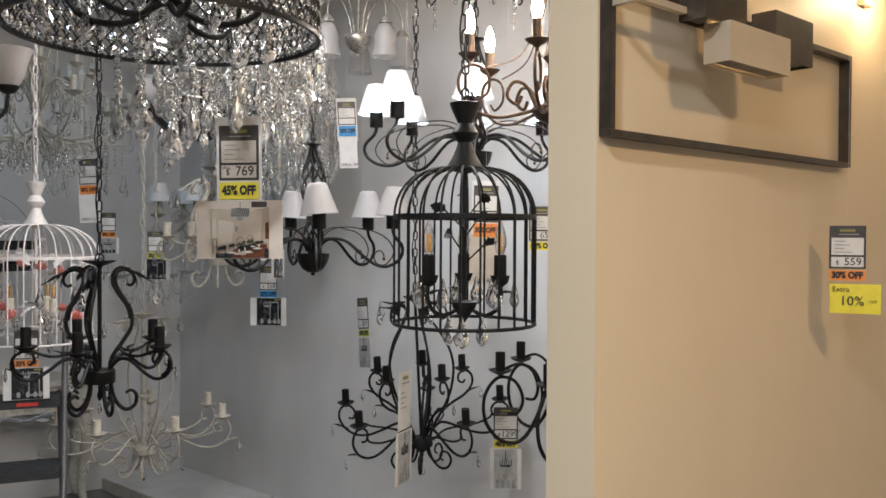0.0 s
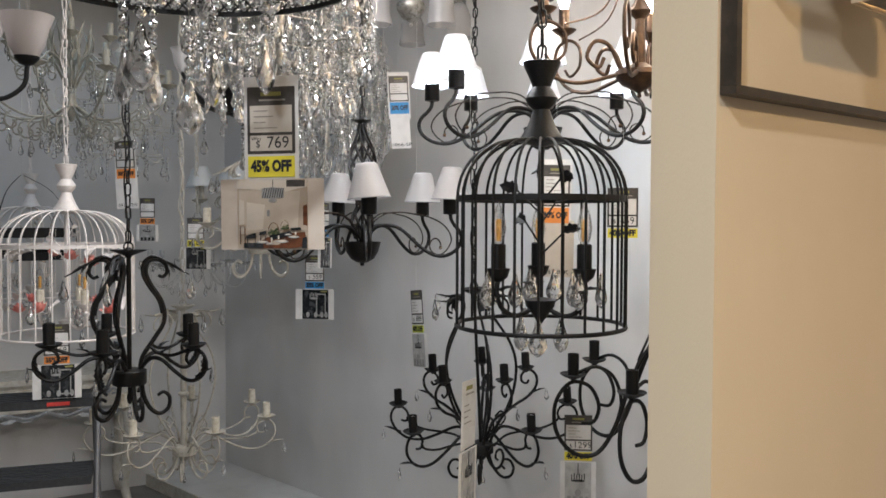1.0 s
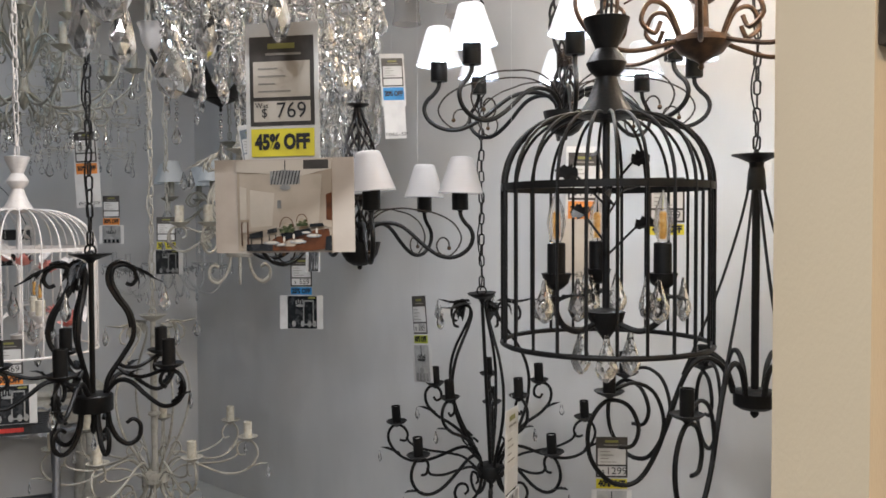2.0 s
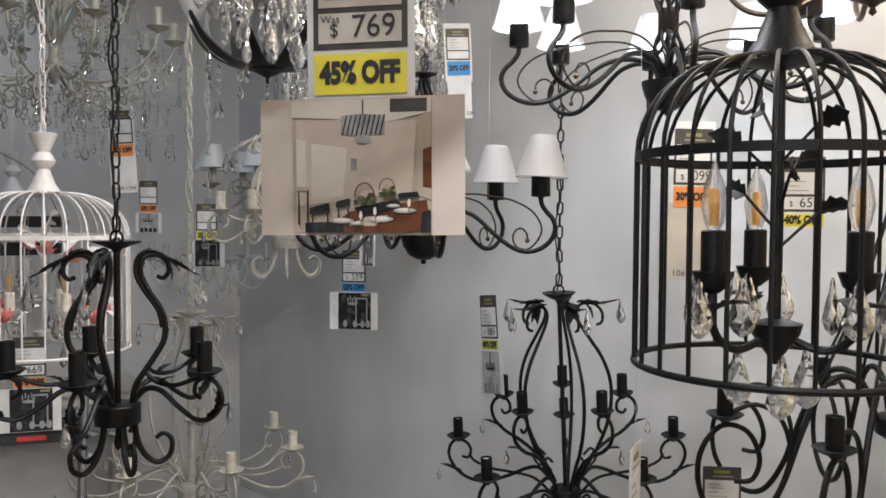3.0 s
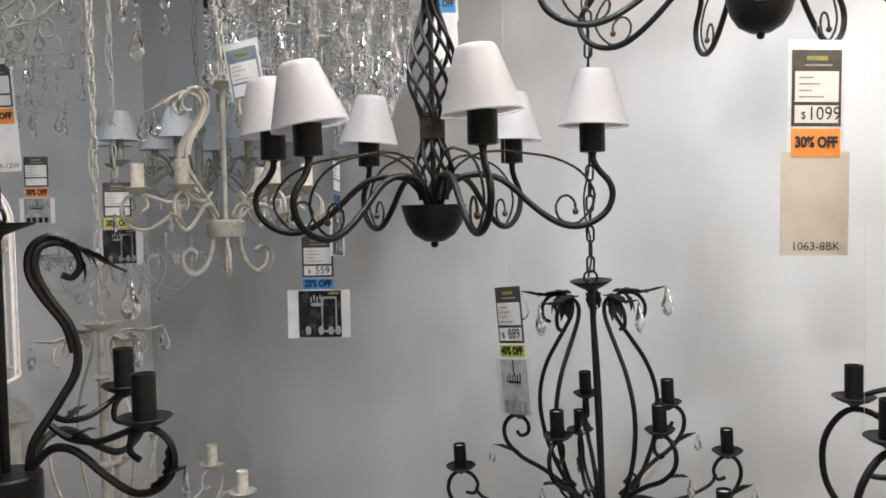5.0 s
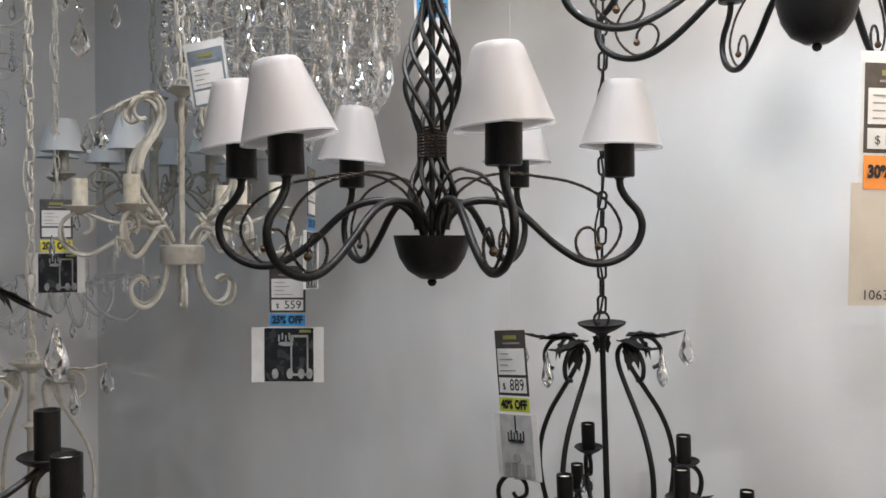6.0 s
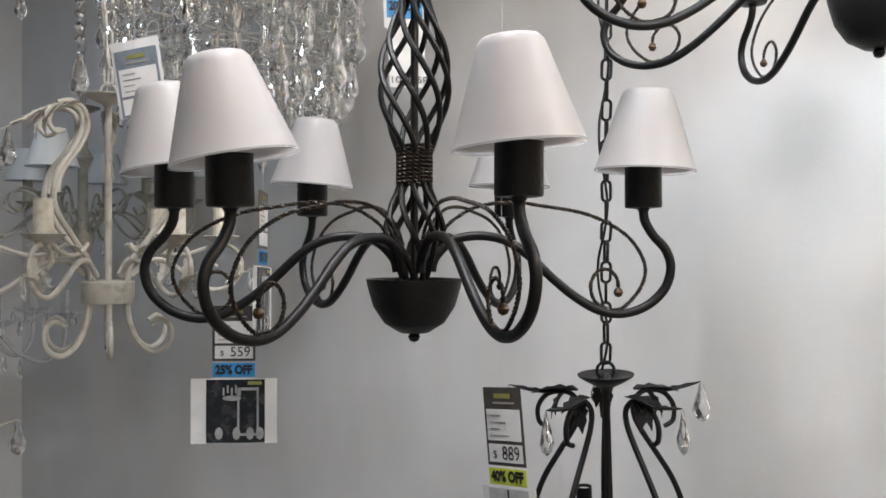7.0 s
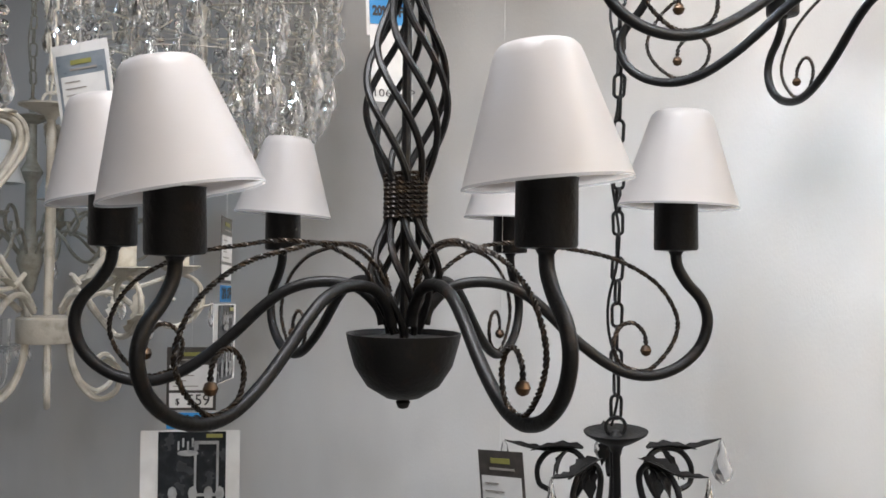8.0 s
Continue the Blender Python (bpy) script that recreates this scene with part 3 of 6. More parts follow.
def photo(t, picture, x, z, w, h):
    """The product picture at the foot of a tag: flat printed shapes on a card."""
    sheet("photo_card", t, x, z, w, h, LAMINATE if picture == "dining" else PAPER, -0.0006, bend=0.0, label="glossy card with a printed photo")
    y = -0.002
    if picture == "dining":
        pw, cx = w * 0.68, x + w * 0.005
        ph = h * 0.96
        sheet("photo_print", t, cx, z, pw, ph, PHOTO_TAN, y)
        layer = [0]

        def patch(name, pts, mat):
            """A printed area; corners as shares of the print's width and height."""
            layer[0] += 1
            yy = y - 0.0009 - 0.00012 * layer[0]
            s = Shape()
            n = len(pts)
            s.add([(cx + pw * a, yy, z + ph * b) for a, b in pts] + [(cx + pw * a, yy + 0.0004, z + ph * b) for a, b in pts],
                  [tuple(range(n)), tuple(range(2 * n - 1, n - 1, -1))] + [(i, i + n, (i + 1) % n + n, (i + 1) % n) for i in range(n)])
            part(name, s, mat, t, smooth=False)

        def oval(name, a, b, ra, rb, mat, n=14, arc=2 * math.pi):
            patch(name, [(a + ra * math.cos(arc * k / n), b + rb * math.sin(arc * k / n)) for k in range(n)], mat)

        patch("printed_wall", [(-0.47, -0.3), (0.36, -0.2), (0.4, 0.34), (-0.47, 0.36)], PHOTO_PALE)
        patch("printed_daylight", [(-0.36, -0.24), (-0.13, -0.22), (-0.1, 0.14), (-0.36, 0.18)], PHOTO_LIGHT)
        patch("printed_door_frame", [(-0.47, -0.3), (-0.4, -0.28), (-0.4, 0.2), (-0.47, 0.22)], PHOTO_LIGHT)
        patch("printed_corner", [(0.4, -0.22), (0.5, -0.26), (0.5, 0.42), (0.4, 0.36)], PHOTO_TAN)
        patch("printed_cabinet", [(0.44, -0.16), (0.5, -0.17), (0.5, 0.14), (0.44, 0.12)], PHOTO_WOOD)
        patch("printed_ceiling", [(-0.5, 0.38), (0.2, 0.33), (0.5, 0.4), (0.5, 0.5), (-0.5, 0.5)], PHOTO_LIGHT)
        patch("printed_logo", [(0.21, 0.4), (0.47, 0.4), (0.47, 0.5), (0.21, 0.5)], LABEL_DARK)
        patch("printed_vent", [(-0.07, -0.03), (-0.03, -0.03), (-0.03, 0.06), (-0.07, 0.06)], PHOTO_GREY)
        patch("printed_cord", [(0.013, 0.38), (0.022, 0.38), (0.022, 0.5), (0.013, 0.5)], PHOTO_DARK)
        patch("printed_lamp", [(-0.14, 0.24), (0.0, 0.225), (0.17, 0.24), (0.175, 0.38), (0.0, 0.395), (-0.14, 0.38)], PHOTO_GREY)
        for k in range(9):
            a = -0.135 + 0.034 * k
            patch("printed_lamp_bar", [(a, 0.235), (a + 0.009, 0.235), (a + 0.043, 0.385), (a + 0.034, 0.385)], PHOTO_DARK)
        oval("printed_lamp_drops", 0.02, 0.2, 0.06, 0.03, PHOTO_GREY, 9)
        for a in (-0.455, -0.39):
            patch("printed_stool_leg", [(a, -0.44), (a + 0.014, -0.44), (a + 0.01, -0.17), (a, -0.17)], PHOTO_WOOD)
        patch("printed_stool", [(-0.47, -0.18), (-0.365, -0.18), (-0.37, -0.15), (-0.465, -0.15)], PHOTO_TAN)
        patch("printed_table", [(-0.3, -0.5), (-0.07, -0.34), (0.24, -0.285), (0.47, -0.257), (0.5, -0.47), (0.3, -0.5)], PHOTO_WOOD)
        patch("printed_table_light", [(-0.1, -0.45), (0.05, -0.38), (0.2, -0.37), (0.1, -0.45)], PHOTO_TAN)
        for pts in ([(-0.4, -0.5), (-0.12, -0.5), (-0.12, -0.415), (-0.4, -0.425)], [(-0.37, -0.36), (-0.22, -0.35), (-0.225, -0.275), (-0.365, -0.31)], [(-0.175, -0.31), (-0.075, -0.295), (-0.075, -0.24), (-0.172, -0.265)],
                    [(0.27, -0.24), (0.42, -0.235), (0.41, -0.195), (0.275, -0.205)], [(0.43, -0.5), (0.5, -0.5), (0.5, -0.33), (0.44, -0.35)]):
            patch("printed_chair", pts, PHOTO_DARK)
        for a in (-0.35, -0.24, -0.16, -0.09):
            patch("printed_chair_leg", [(a, -0.46), (a + 0.01, -0.46), (a + 0.01, -0.32), (a, -0.32)], PHOTO_DARK)
        patch("printed_planter", [(-0.04, -0.31), (0.27, -0.25), (0.3, -0.3), (0.01, -0.38)], PHOTO_DARK)
        for a, b, r in ((-0.13, -0.41, 0.085), (0.15, -0.4, 0.09), (0.32, -0.335, 0.08), (0.24, -0.3, 0.05), (-0.02, -0.43, 0.05)):
            oval("printed_plate", a, b, r, r * 0.24, PHOTO_GREY)
            oval("printed_plate_centre", a, b + 0.006, r * 0.72, r * 0.16, PHOTO_LIGHT)
        for a, b, r in ((0.04, -0.235, 0.075), (0.205, -0.18, 0.058)):
            for k in range(9):
                g = 2.4 * k
                oval("printed_foliage", a + r * 0.75 * math.cos(g) * k / 9, b + r * 0.6 * math.sin(g) * k / 9, r * 0.36, r * 0.3, PHOTO_GREEN if k % 3 else PHOTO_TAN, 6)
            patch("printed_basket", [(a - r, b - r * 0.9), (a + r, b - r * 0.75), (a + r * 1.05, b - r * 0.2), (a - r * 1.05, b - r * 0.3)], PHOTO_GREEN)
            for k in range(8):
                g0, g1 = math.pi * k / 8, math.pi * (k + 1) / 8
                patch("printed_basket_handle", [(a + r * math.cos(g0), b + r * 1.5 * math.sin(g0)), (a + r * math.cos(g1), b + r * 1.5 * math.sin(g1)), (a + r * 0.88 * math.cos(g1), b + r * 1.38 * math.sin(g1)), (a + r * 0.88 * math.cos(g0), b + r * 1.38 * math.sin(g0))], PHOTO_WOOD)
        for a, b in ((0.02, -0.37), (0.36, -0.28), (0.12, -0.34)):
            oval("printed_glass", a, b, 0.012, 0.032, PHOTO_LIGHT, 8)
    elif picture == "dark":
        pw, cx = w * 0.68, x + w * 0.02
        sheet("photo_print", t, cx, z, pw, h * 0.97, PHOTO_DARK, y)
        for a, b, c, d in ((0.05, 0.0, 0.035, 0.72), (0.38, 0.0, 0.035, 0.72), (0.215, 0.34, 0.36, 0.045), (0.215, -0.36, 0.36, 0.04)):
            sheet("printed_frame", t, cx + pw * a, z + h * b, pw * c, h * d, PHOTO_GREY, y - 0.001)
        for k in range(5):
            sheet("printed_candle", t, cx + pw * (-0.2 + 0.07 * k), z + h * (0.3 + 0.04 * (k % 2)), pw * 0.028, h * 0.12, PHOTO_GREY, y - 0.0016)
        disc("printed_chandelier", t, cx - pw * 0.06, z + h * 0.2, pw * 0.16, h * 0.04, PHOTO_GREY, y - 0.0014)
        for a in (-0.28, 0.02, 0.25, 0.42):
            disc("printed_chair", t, cx + pw * a, z - h * 0.34, pw * 0.07, h * 0.1, PHOTO_GREY, y - 0.002, 8)
        sheet("printed_logo", t, cx + pw * 0.33, z + h * 0.43, pw * 0.24, h * 0.05, OLIVE_INK, y - 0.001)
    else:
        pw, cx = w * 0.74, x
        sheet("photo_print", t, cx, z, pw, h * 0.96, PHOTO_MIST if picture == "pale" else PHOTO_GREY, y)
        sheet("printed_rod", t, cx, z + h * 0.34, pw * 0.03, h * 0.26, PHOTO_DARK, y - 0.001)
        for k in range(6):
            sheet("printed_candle", t, cx + pw * (-0.24 + 0.096 * k), z + h * (0.14 + 0.03 * (k % 2)), pw * 0.035, h * 0.14, PHOTO_DARK, y - 0.0016)
        disc("printed_chandelier", t, cx, z + h * 0.08, pw * 0.27, h * 0.025, PHOTO_DARK, y - 0.0014)
        for a in (-0.34, -0.12, 0.12, 0.34):
            sheet("printed_chair", t, cx + pw * a, z - h * 0.36, pw * 0.14, h * 0.2, PHOTO_DARK if picture != "pale" else PHOTO_GREY, y - 0.002)
        disc("printed_flowers", t, cx, z - h * 0.18, pw * 0.12, h * 0.08, PHOTO_MIST if picture != "pale" else PHOTO_GREY, y - 0.0024, 8)


# ---- chandeliers with glass shades and a twisted basket stem ----
ARM = [(0.024, 0.098), (0.03, 0.118), (0.055, 0.141), (0.0936, 0.147), (0.13, 0.139), (0.1596, 0.119), (0.193, 0.087), (0.2256, 0.06), (0.2586, 0.041),
       (0.2916, 0.036), (0.325, 0.046), (0.351, 0.069), (0.361, 0.099), (0.354, 0.125), (0.336, 0.146), (0.3246, 0.166), (0.3226, 0.184)]
WIRE = [(0.03, 0.135), (0.05, 0.165), (0.09, 0.188), (0.14, 0.193), (0.179, 0.188), (0.245, 0.175), (0.298, 0.146), (0.3235, 0.106), (0.318, 0.073), (0.2916, 0.044),
        (0.268, 0.044), (0.252, 0.055), (0.247, 0.077), (0.2566, 0.095), (0.272, 0.098), (0.284, 0.086), (0.286, 0.072)]


def shade_chandelier(place, angles, spread, label, lit=None, group="", tilts=(), sags=()):
    t = thing("shade_chandelier", place, label, "chandelier", group)
    sp = lambda pts: rz([(0.02 + (p[0] - 0.02) * spread, p[1]) for p in pts])
    part("bowl", Shape().lathe([(0.004, 0.012), (0.02, 0.0135), (0.042, 0.027), (0.057, 0.05), (0.0645, 0.076), (0.067, 0.088), (0.064, 0.088), (0.06, 0.0815), (0.02, 0.0815)], 36), IRON, t)
    part("finial", Shape().lathe([(0.001, 0), (0.006, 0.002), (0.0085, 0.008), (0.006, 0.013), (0.004, 0.016)], 14), IRON, t)
    arm = Shape().tube(curve(sp(ARM), 5), 0.0066, 10).mesh("arm", IRON)
    wire = Shape().rope(curve(sp(WIRE), 8), 0.003).mesh("twisted_wire", ROPE)
    ball = Shape().lathe([(0.001, -0.007), (0.005, -0.005), (0.007, 0), (0.005, 0.005), (0.001, 0.007)], 12, (0.02 + 0.266 * spread, 0, 0.066)).mesh("ball_tip", BALL)
    R = 0.02 + 0.3026 * spread
    cup = Shape().lathe([(0.006, 0.178), (0.009, 0.183), (0.0245, 0.1845), (0.0258, 0.187), (0.0255, 0.2395), (0.0265, 0.241), (0.024, 0.241), (0.023, 0.2)], 28).mesh("socket_cup", IRON)
    glass_shade = Shape().lathe([(0.0698, 0.2375), (0.0685, 0.2408), (0.0605, 0.266), (0.0525, 0.291), (0.0445, 0.316), (0.038, 0.3365), (0.0352, 0.344), (0.031, 0.3485), (0.021, 0.3503), (0.0205, 0.349),
                                 (0.0302, 0.347), (0.034, 0.343), (0.0365, 0.3358), (0.043, 0.3155), (0.051, 0.2905), (0.059, 0.2655), (0.067, 0.2405)], 44, cap=False).mesh("glass_shade", SHADE)
    rim = Shape().lathe([(0.0699, 0.2377), (0.0706, 0.2362), (0.0703, 0.2352), (0.0692, 0.2358), (0.0688, 0.2372)], 44, cap=False).mesh("glass_rim", EDGE)
    bulb = Shape().lathe([(0.01, 0.236), (0.014, 0.25), (0.019, 0.275), (0.014, 0.3), (0.003, 0.314)], 14).mesh("bulb", lit) if lit else None
    for i, angle in enumerate(angles):
        m = spin(0, 1, angle) @ pose(0, 0, 0.1, 0, sags[i] if sags else 0, 0) @ pose(0, 0, -0.1)
        part("arm", arm, IRON, t, "", m)
        part("twisted_wire", wire, ROPE, t, "", m)
        part("ball_tip", ball, BALL, t, "", m)
        k = m @ pose(R, 0, 0, 0, 0, 0)
        part("socket_cup", cup, IRON, t, "", k)
        rx, ry = tilts[i] if tilts else (2.2 * math.sin(i * 2.1 + 1), 2.0 * math.cos(i * 1.7))
        tilt = Matrix.Translation(k.translation) @ pose(0, 0, 0.24, rx, ry, 0) @ pose(0, 0, -0.24)
        sh = part("glass_shade", glass_shade, SHADE, t, "frosted white milk-glass cone shade", tilt)
        part("glass_rim", rim, EDGE, sh)
        if lit:
            part("bulb", bulb, lit, t, "lit bulb inside the shade", k)
    # basket of twisted rods, tied by a rope band
    prof = [(0.016, 0.088), (0.024, 0.11), (0.036, 0.14), (0.04, 0.16), (0.034, 0.185), (0.022, 0.212), (0.0195, 0.235), (0.0195, 0.255), (0.026, 0.275), (0.039, 0.31), (0.0475, 0.345),
            (0.048, 0.375), (0.042, 0.41), (0.031, 0.44), (0.02, 0.47), (0.013, 0.5), (0.011, 0.515)]
    line = curve(rz(prof), 4)
    rod = []
    for p in line:
        a = -5.4 * (p.z - 0.088) / 0.427
        rod.append(Vector((p.x * math.cos(a), p.x * math.sin(a), p.z)))
    rod = Shape().tube(rod, 0.0043, 7).mesh("basket_rod", IRON)
    for i in range(8):
        part("basket_rod", rod, IRON, t, "", spin(i, 8))
    part("centre_rod", Shape().tube([(0, 0, 0.08), (0, 0, 0.52)], 0.0055, 8), IRON, t)
    band = Shape()
    for k in range(10):
        z = 0.219 + 0.0054 * k
        band.rope([(0.0235 * math.cos(a * 0.131), 0.0235 * math.sin(a * 0.131), z + 0.0052 * a / 48) for a in range(50)], 0.0028, 0.008)
    part("rope_band", band, ROPE, t, "wound rope of twisted dark wire")
    part("top_plate", Shape().lathe([(0.01, 0.508), (0.014, 0.512), (0.022, 0.516), (0.034, 0.521), (0.034, 0.524), (0.012, 0.527), (0.006, 0.534)], 24), IRON, t)
    canopy_and_chain(t, 0.53, place[2], IRON_MATT)
    return t


shade_chandelier((-0.962, 3.258, 1.516), (-126, -69, 2, 61, 124, 187), 1.0, "dark bronze six-arm chandelier with unlit white glass shades", group="shaded iron chandeliers", tilts=((1, -10), (0, -5), (0, 2), (0, 1), (0, 4), (0, -8)), sags=(1.6, 0, -0.6, 0, 0, 0))
shade_chandelier((-0.316, 3.255, 1.912), [45 * k - 40 for k in range(8)], 1.2, "dark iron eight-arm chandelier with glowing white glass shades", BULB_WHITE, "shaded iron chandeliers")

# ---- scrolled candle chandeliers ----


def scroll_arm(pts, r=0.0062, end=None):
    return Shape().tube(curve(rz(pts), 5), [r, end or r * 0.72], 8)


def tiered_chandelier(place, mat, candle_mat, label, n=6, start=0.0, upper=True, spread=1.0, drops=True, tube=0.0063, group="", stems=0, stem_start=0.0):
    """Two tiers of scrolled arms round S-shaped stems; the place is the top plate."""
    H = 0.79
    t = thing("tiered_chandelier", (place[0], place[1], place[2] - H), label, "chandelier", group)
    up = lambda pts: [(p[0] * spread, p[1] + H) for p in pts]
    if mat == CREAM:  # a turned column in place of the plain rod
        part("column", Shape().lathe([(0.01, -0.64), (0.016, -0.6), (0.012, -0.56), (0.0135, -0.4), (0.024, -0.392), (0.024, -0.386), (0.0135, -0.378), (0.013, -0.16), (0.022, -0.15), (0.03, -0.146), (0.012, -0.136), (0.01, -0.01)], 18, (0, 0, H)), mat, t)
    else:
        part("centre_rod", Shape().tube([(0, 0, H - 0.66), (0, 0, H)], 0.0065, 10), mat, t)
    part("top_plate", Shape().lathe([(0.008, -0.03), (0.012, -0.02), (0.032, -0.01), (0.05, 0.001), (0.052, 0.005), (0.046, 0.004), (0.012, -0.002), (0.006, 0.006)], 28, (0, 0, H)), mat, t)
    part("top_loop", Shape().tube([(0.016 * math.cos(a), 0, H + 0.012 + 0.016 * math.sin(a)) for a in [2 * math.pi * i / 18 for i in range(18)]], 0.003, 6, True), mat, t)
    part("hub", Shape().lathe([(0.004, -0.075), (0.02, -0.06), (0.022, -0.05), (0.05, -0.04), (0.05, -0.005), (0.046, 0.0), (0.01, 0.004)], 24, (0, 0, H - 0.62)), mat, t)
    part("hub_finial", Shape().lathe([(0.001, -0.115), (0.006, -0.108), (0.004, -0.09), (0.009, -0.08), (0.005, -0.07)], 12, (0, 0, H - 0.62)), mat, t)
    stem = scroll_arm(up([(0.03, -0.645), (0.043, -0.6), (0.07, -0.545), (0.105, -0.485), (0.134, -0.41), (0.147, -0.33), (0.142, -0.265), (0.122, -0.205), (0.094, -0.155), (0.068, -0.112), (0.052, -0.08), (0.05, -0.052),
                          (0.07, -0.032), (0.105, -0.036), (0.126, -0.062), (0.125, -0.092), (0.108, -0.102)]), tube)
    stem.side("leaf").leaf((0.052 * spread, 0, H - 0.028), (1, 0, 0.03), (0, 0, 1), 0.09, 0.036, 0.14)
    stem.side("leaf").leaf((0.095 * spread, 0, H - 0.036), (1, 0, -0.06), (0, 0, 1), 0.09, 0.026, -0.2)
    stem.side("leaf").leaf((0.075 * spread, 0, H - 0.033), (0.7, 0.25, -0.5), (0.5, 0, 0.8), 0.05, 0.03, 0.5)
    stem.side("leaf").leaf((0.075 * spread, 0, H - 0.033), (0.7, -0.25, -0.5), (0.5, 0, 0.8), 0.05, 0.03, 0.5)
    lower = scroll_arm(up([(0.045, -0.6), (0.08, -0.565), (0.12, -0.57), (0.18, -0.6), (0.25, -0.628), (0.31, -0.63), (0.36, -0.605), (0.388, -0.56), (0.382, -0.52), (0.355, -0.498), (0.325, -0.505),
                           (0.31, -0.53), (0.32, -0.556), (0.342, -0.555)]), tube)
    lower.side("scroll").tube(curve(rz(up([(0.05, -0.64), (0.1, -0.6), (0.17, -0.59), (0.24, -0.585), (0.3, -0.565), (0.315, -0.54)])), 4), tube * 0.75, 7)
    lower.side("leaf").leaf((0.345 * spread, 0, H - 0.612), (1, 0, 0.42), (-0.3, 0, 1), 0.085, 0.028, 0.12)
    high = scroll_arm(up([(0.05, -0.585), (0.09, -0.52), (0.14, -0.48), (0.19, -0.452), (0.225, -0.415), (0.232, -0.375), (0.215, -0.347), (0.19, -0.343), (0.172, -0.36), (0.172, -0.385), (0.19, -0.395), (0.2, -0.382)]), tube)
    high.side("leaf").leaf((0.195 * spread, 0, H - 0.445), (1, 0, 0.45), (-0.3, 0, 1), 0.075, 0.026, 0.1)
    foot = scroll_arm(up([(0.03, -0.655), (0.045, -0.71), (0.08, -0.75), (0.115, -0.745), (0.13, -0.71), (0.115, -0.68), (0.09, -0.682), (0.083, -0.705), (0.096, -0.718)]), tube)
    curl = scroll_arm(up([(0.06, -0.52), (0.085, -0.5), (0.1, -0.53), (0.08, -0.555), (0.065, -0.54)]), tube * 0.7)
    meshes = [s.mesh(nm, mat) for s, nm in ((stem, "stem"), (lower, "arm"), (high, "upper_arm"), (foot, "foot_scroll"), (curl, "small_curl"))]
    for i in range(n):
        m, half = spin(i, n, start), spin(i + 0.5, n, start)
        part("arm", meshes[1], mat, t, "", m)
        part("foot_scroll", meshes[3], mat, t, "", half)
        part("small_curl", meshes[4], mat, t, "", m)
        candle(t, m @ pose(0.352 * spread, 0, H - 0.487), candle_mat, mat)
        if drops:
            crystal(t, m @ Vector((0.428 * spread, 0, H - 0.6)), size=0.9)
        if upper:
            part("upper_arm", meshes[2], mat, t, "", m)
            candle(t, m @ pose(0.19 * spread, 0, H - 0.332), candle_mat, mat, pan=0.035)
            if drops:
                crystal(t, m @ Vector((0.268 * spread, 0, H - 0.425)), size=0.9)
    for i in range(stems or n):
        m = spin(i, stems or n, stem_start)
        part("stem", meshes[0], mat, t, "", m)
        if drops:
            crystal(t, m @ Vector((0.182 * spread, 0, H - 0.026)), PENDELOQUE, 1.05)
    if drops:
        crystal(t, (0, 0, H - 0.735), PENDELOQUE, 0.8)
    canopy_and_chain(t, H + 0.022, place[2] - H, mat if mat != IRON else IRON_MATT)
    return t


black_tiers = tiered_chandelier((-0.618, 3.64, 1.409), IRON_MATT, IRON_MATT, "black iron two-tier candle chandelier with crystal drops and leaf scrolls", 5, 94, spread=1.05, group="scrolled candle chandeliers", stems=5, stem_start=83)
lean(black_tiers, 0.79, 2.5, -2.4)
tiered_chandelier((-1.94, 3.75, 1.3), CREAM, CANDLE, "cream painted scrolled chandelier with candle sleeves hanging low", 7, 10, False, 1.05, True, 0.0052, "scrolled candle chandeliers", 4, 55)


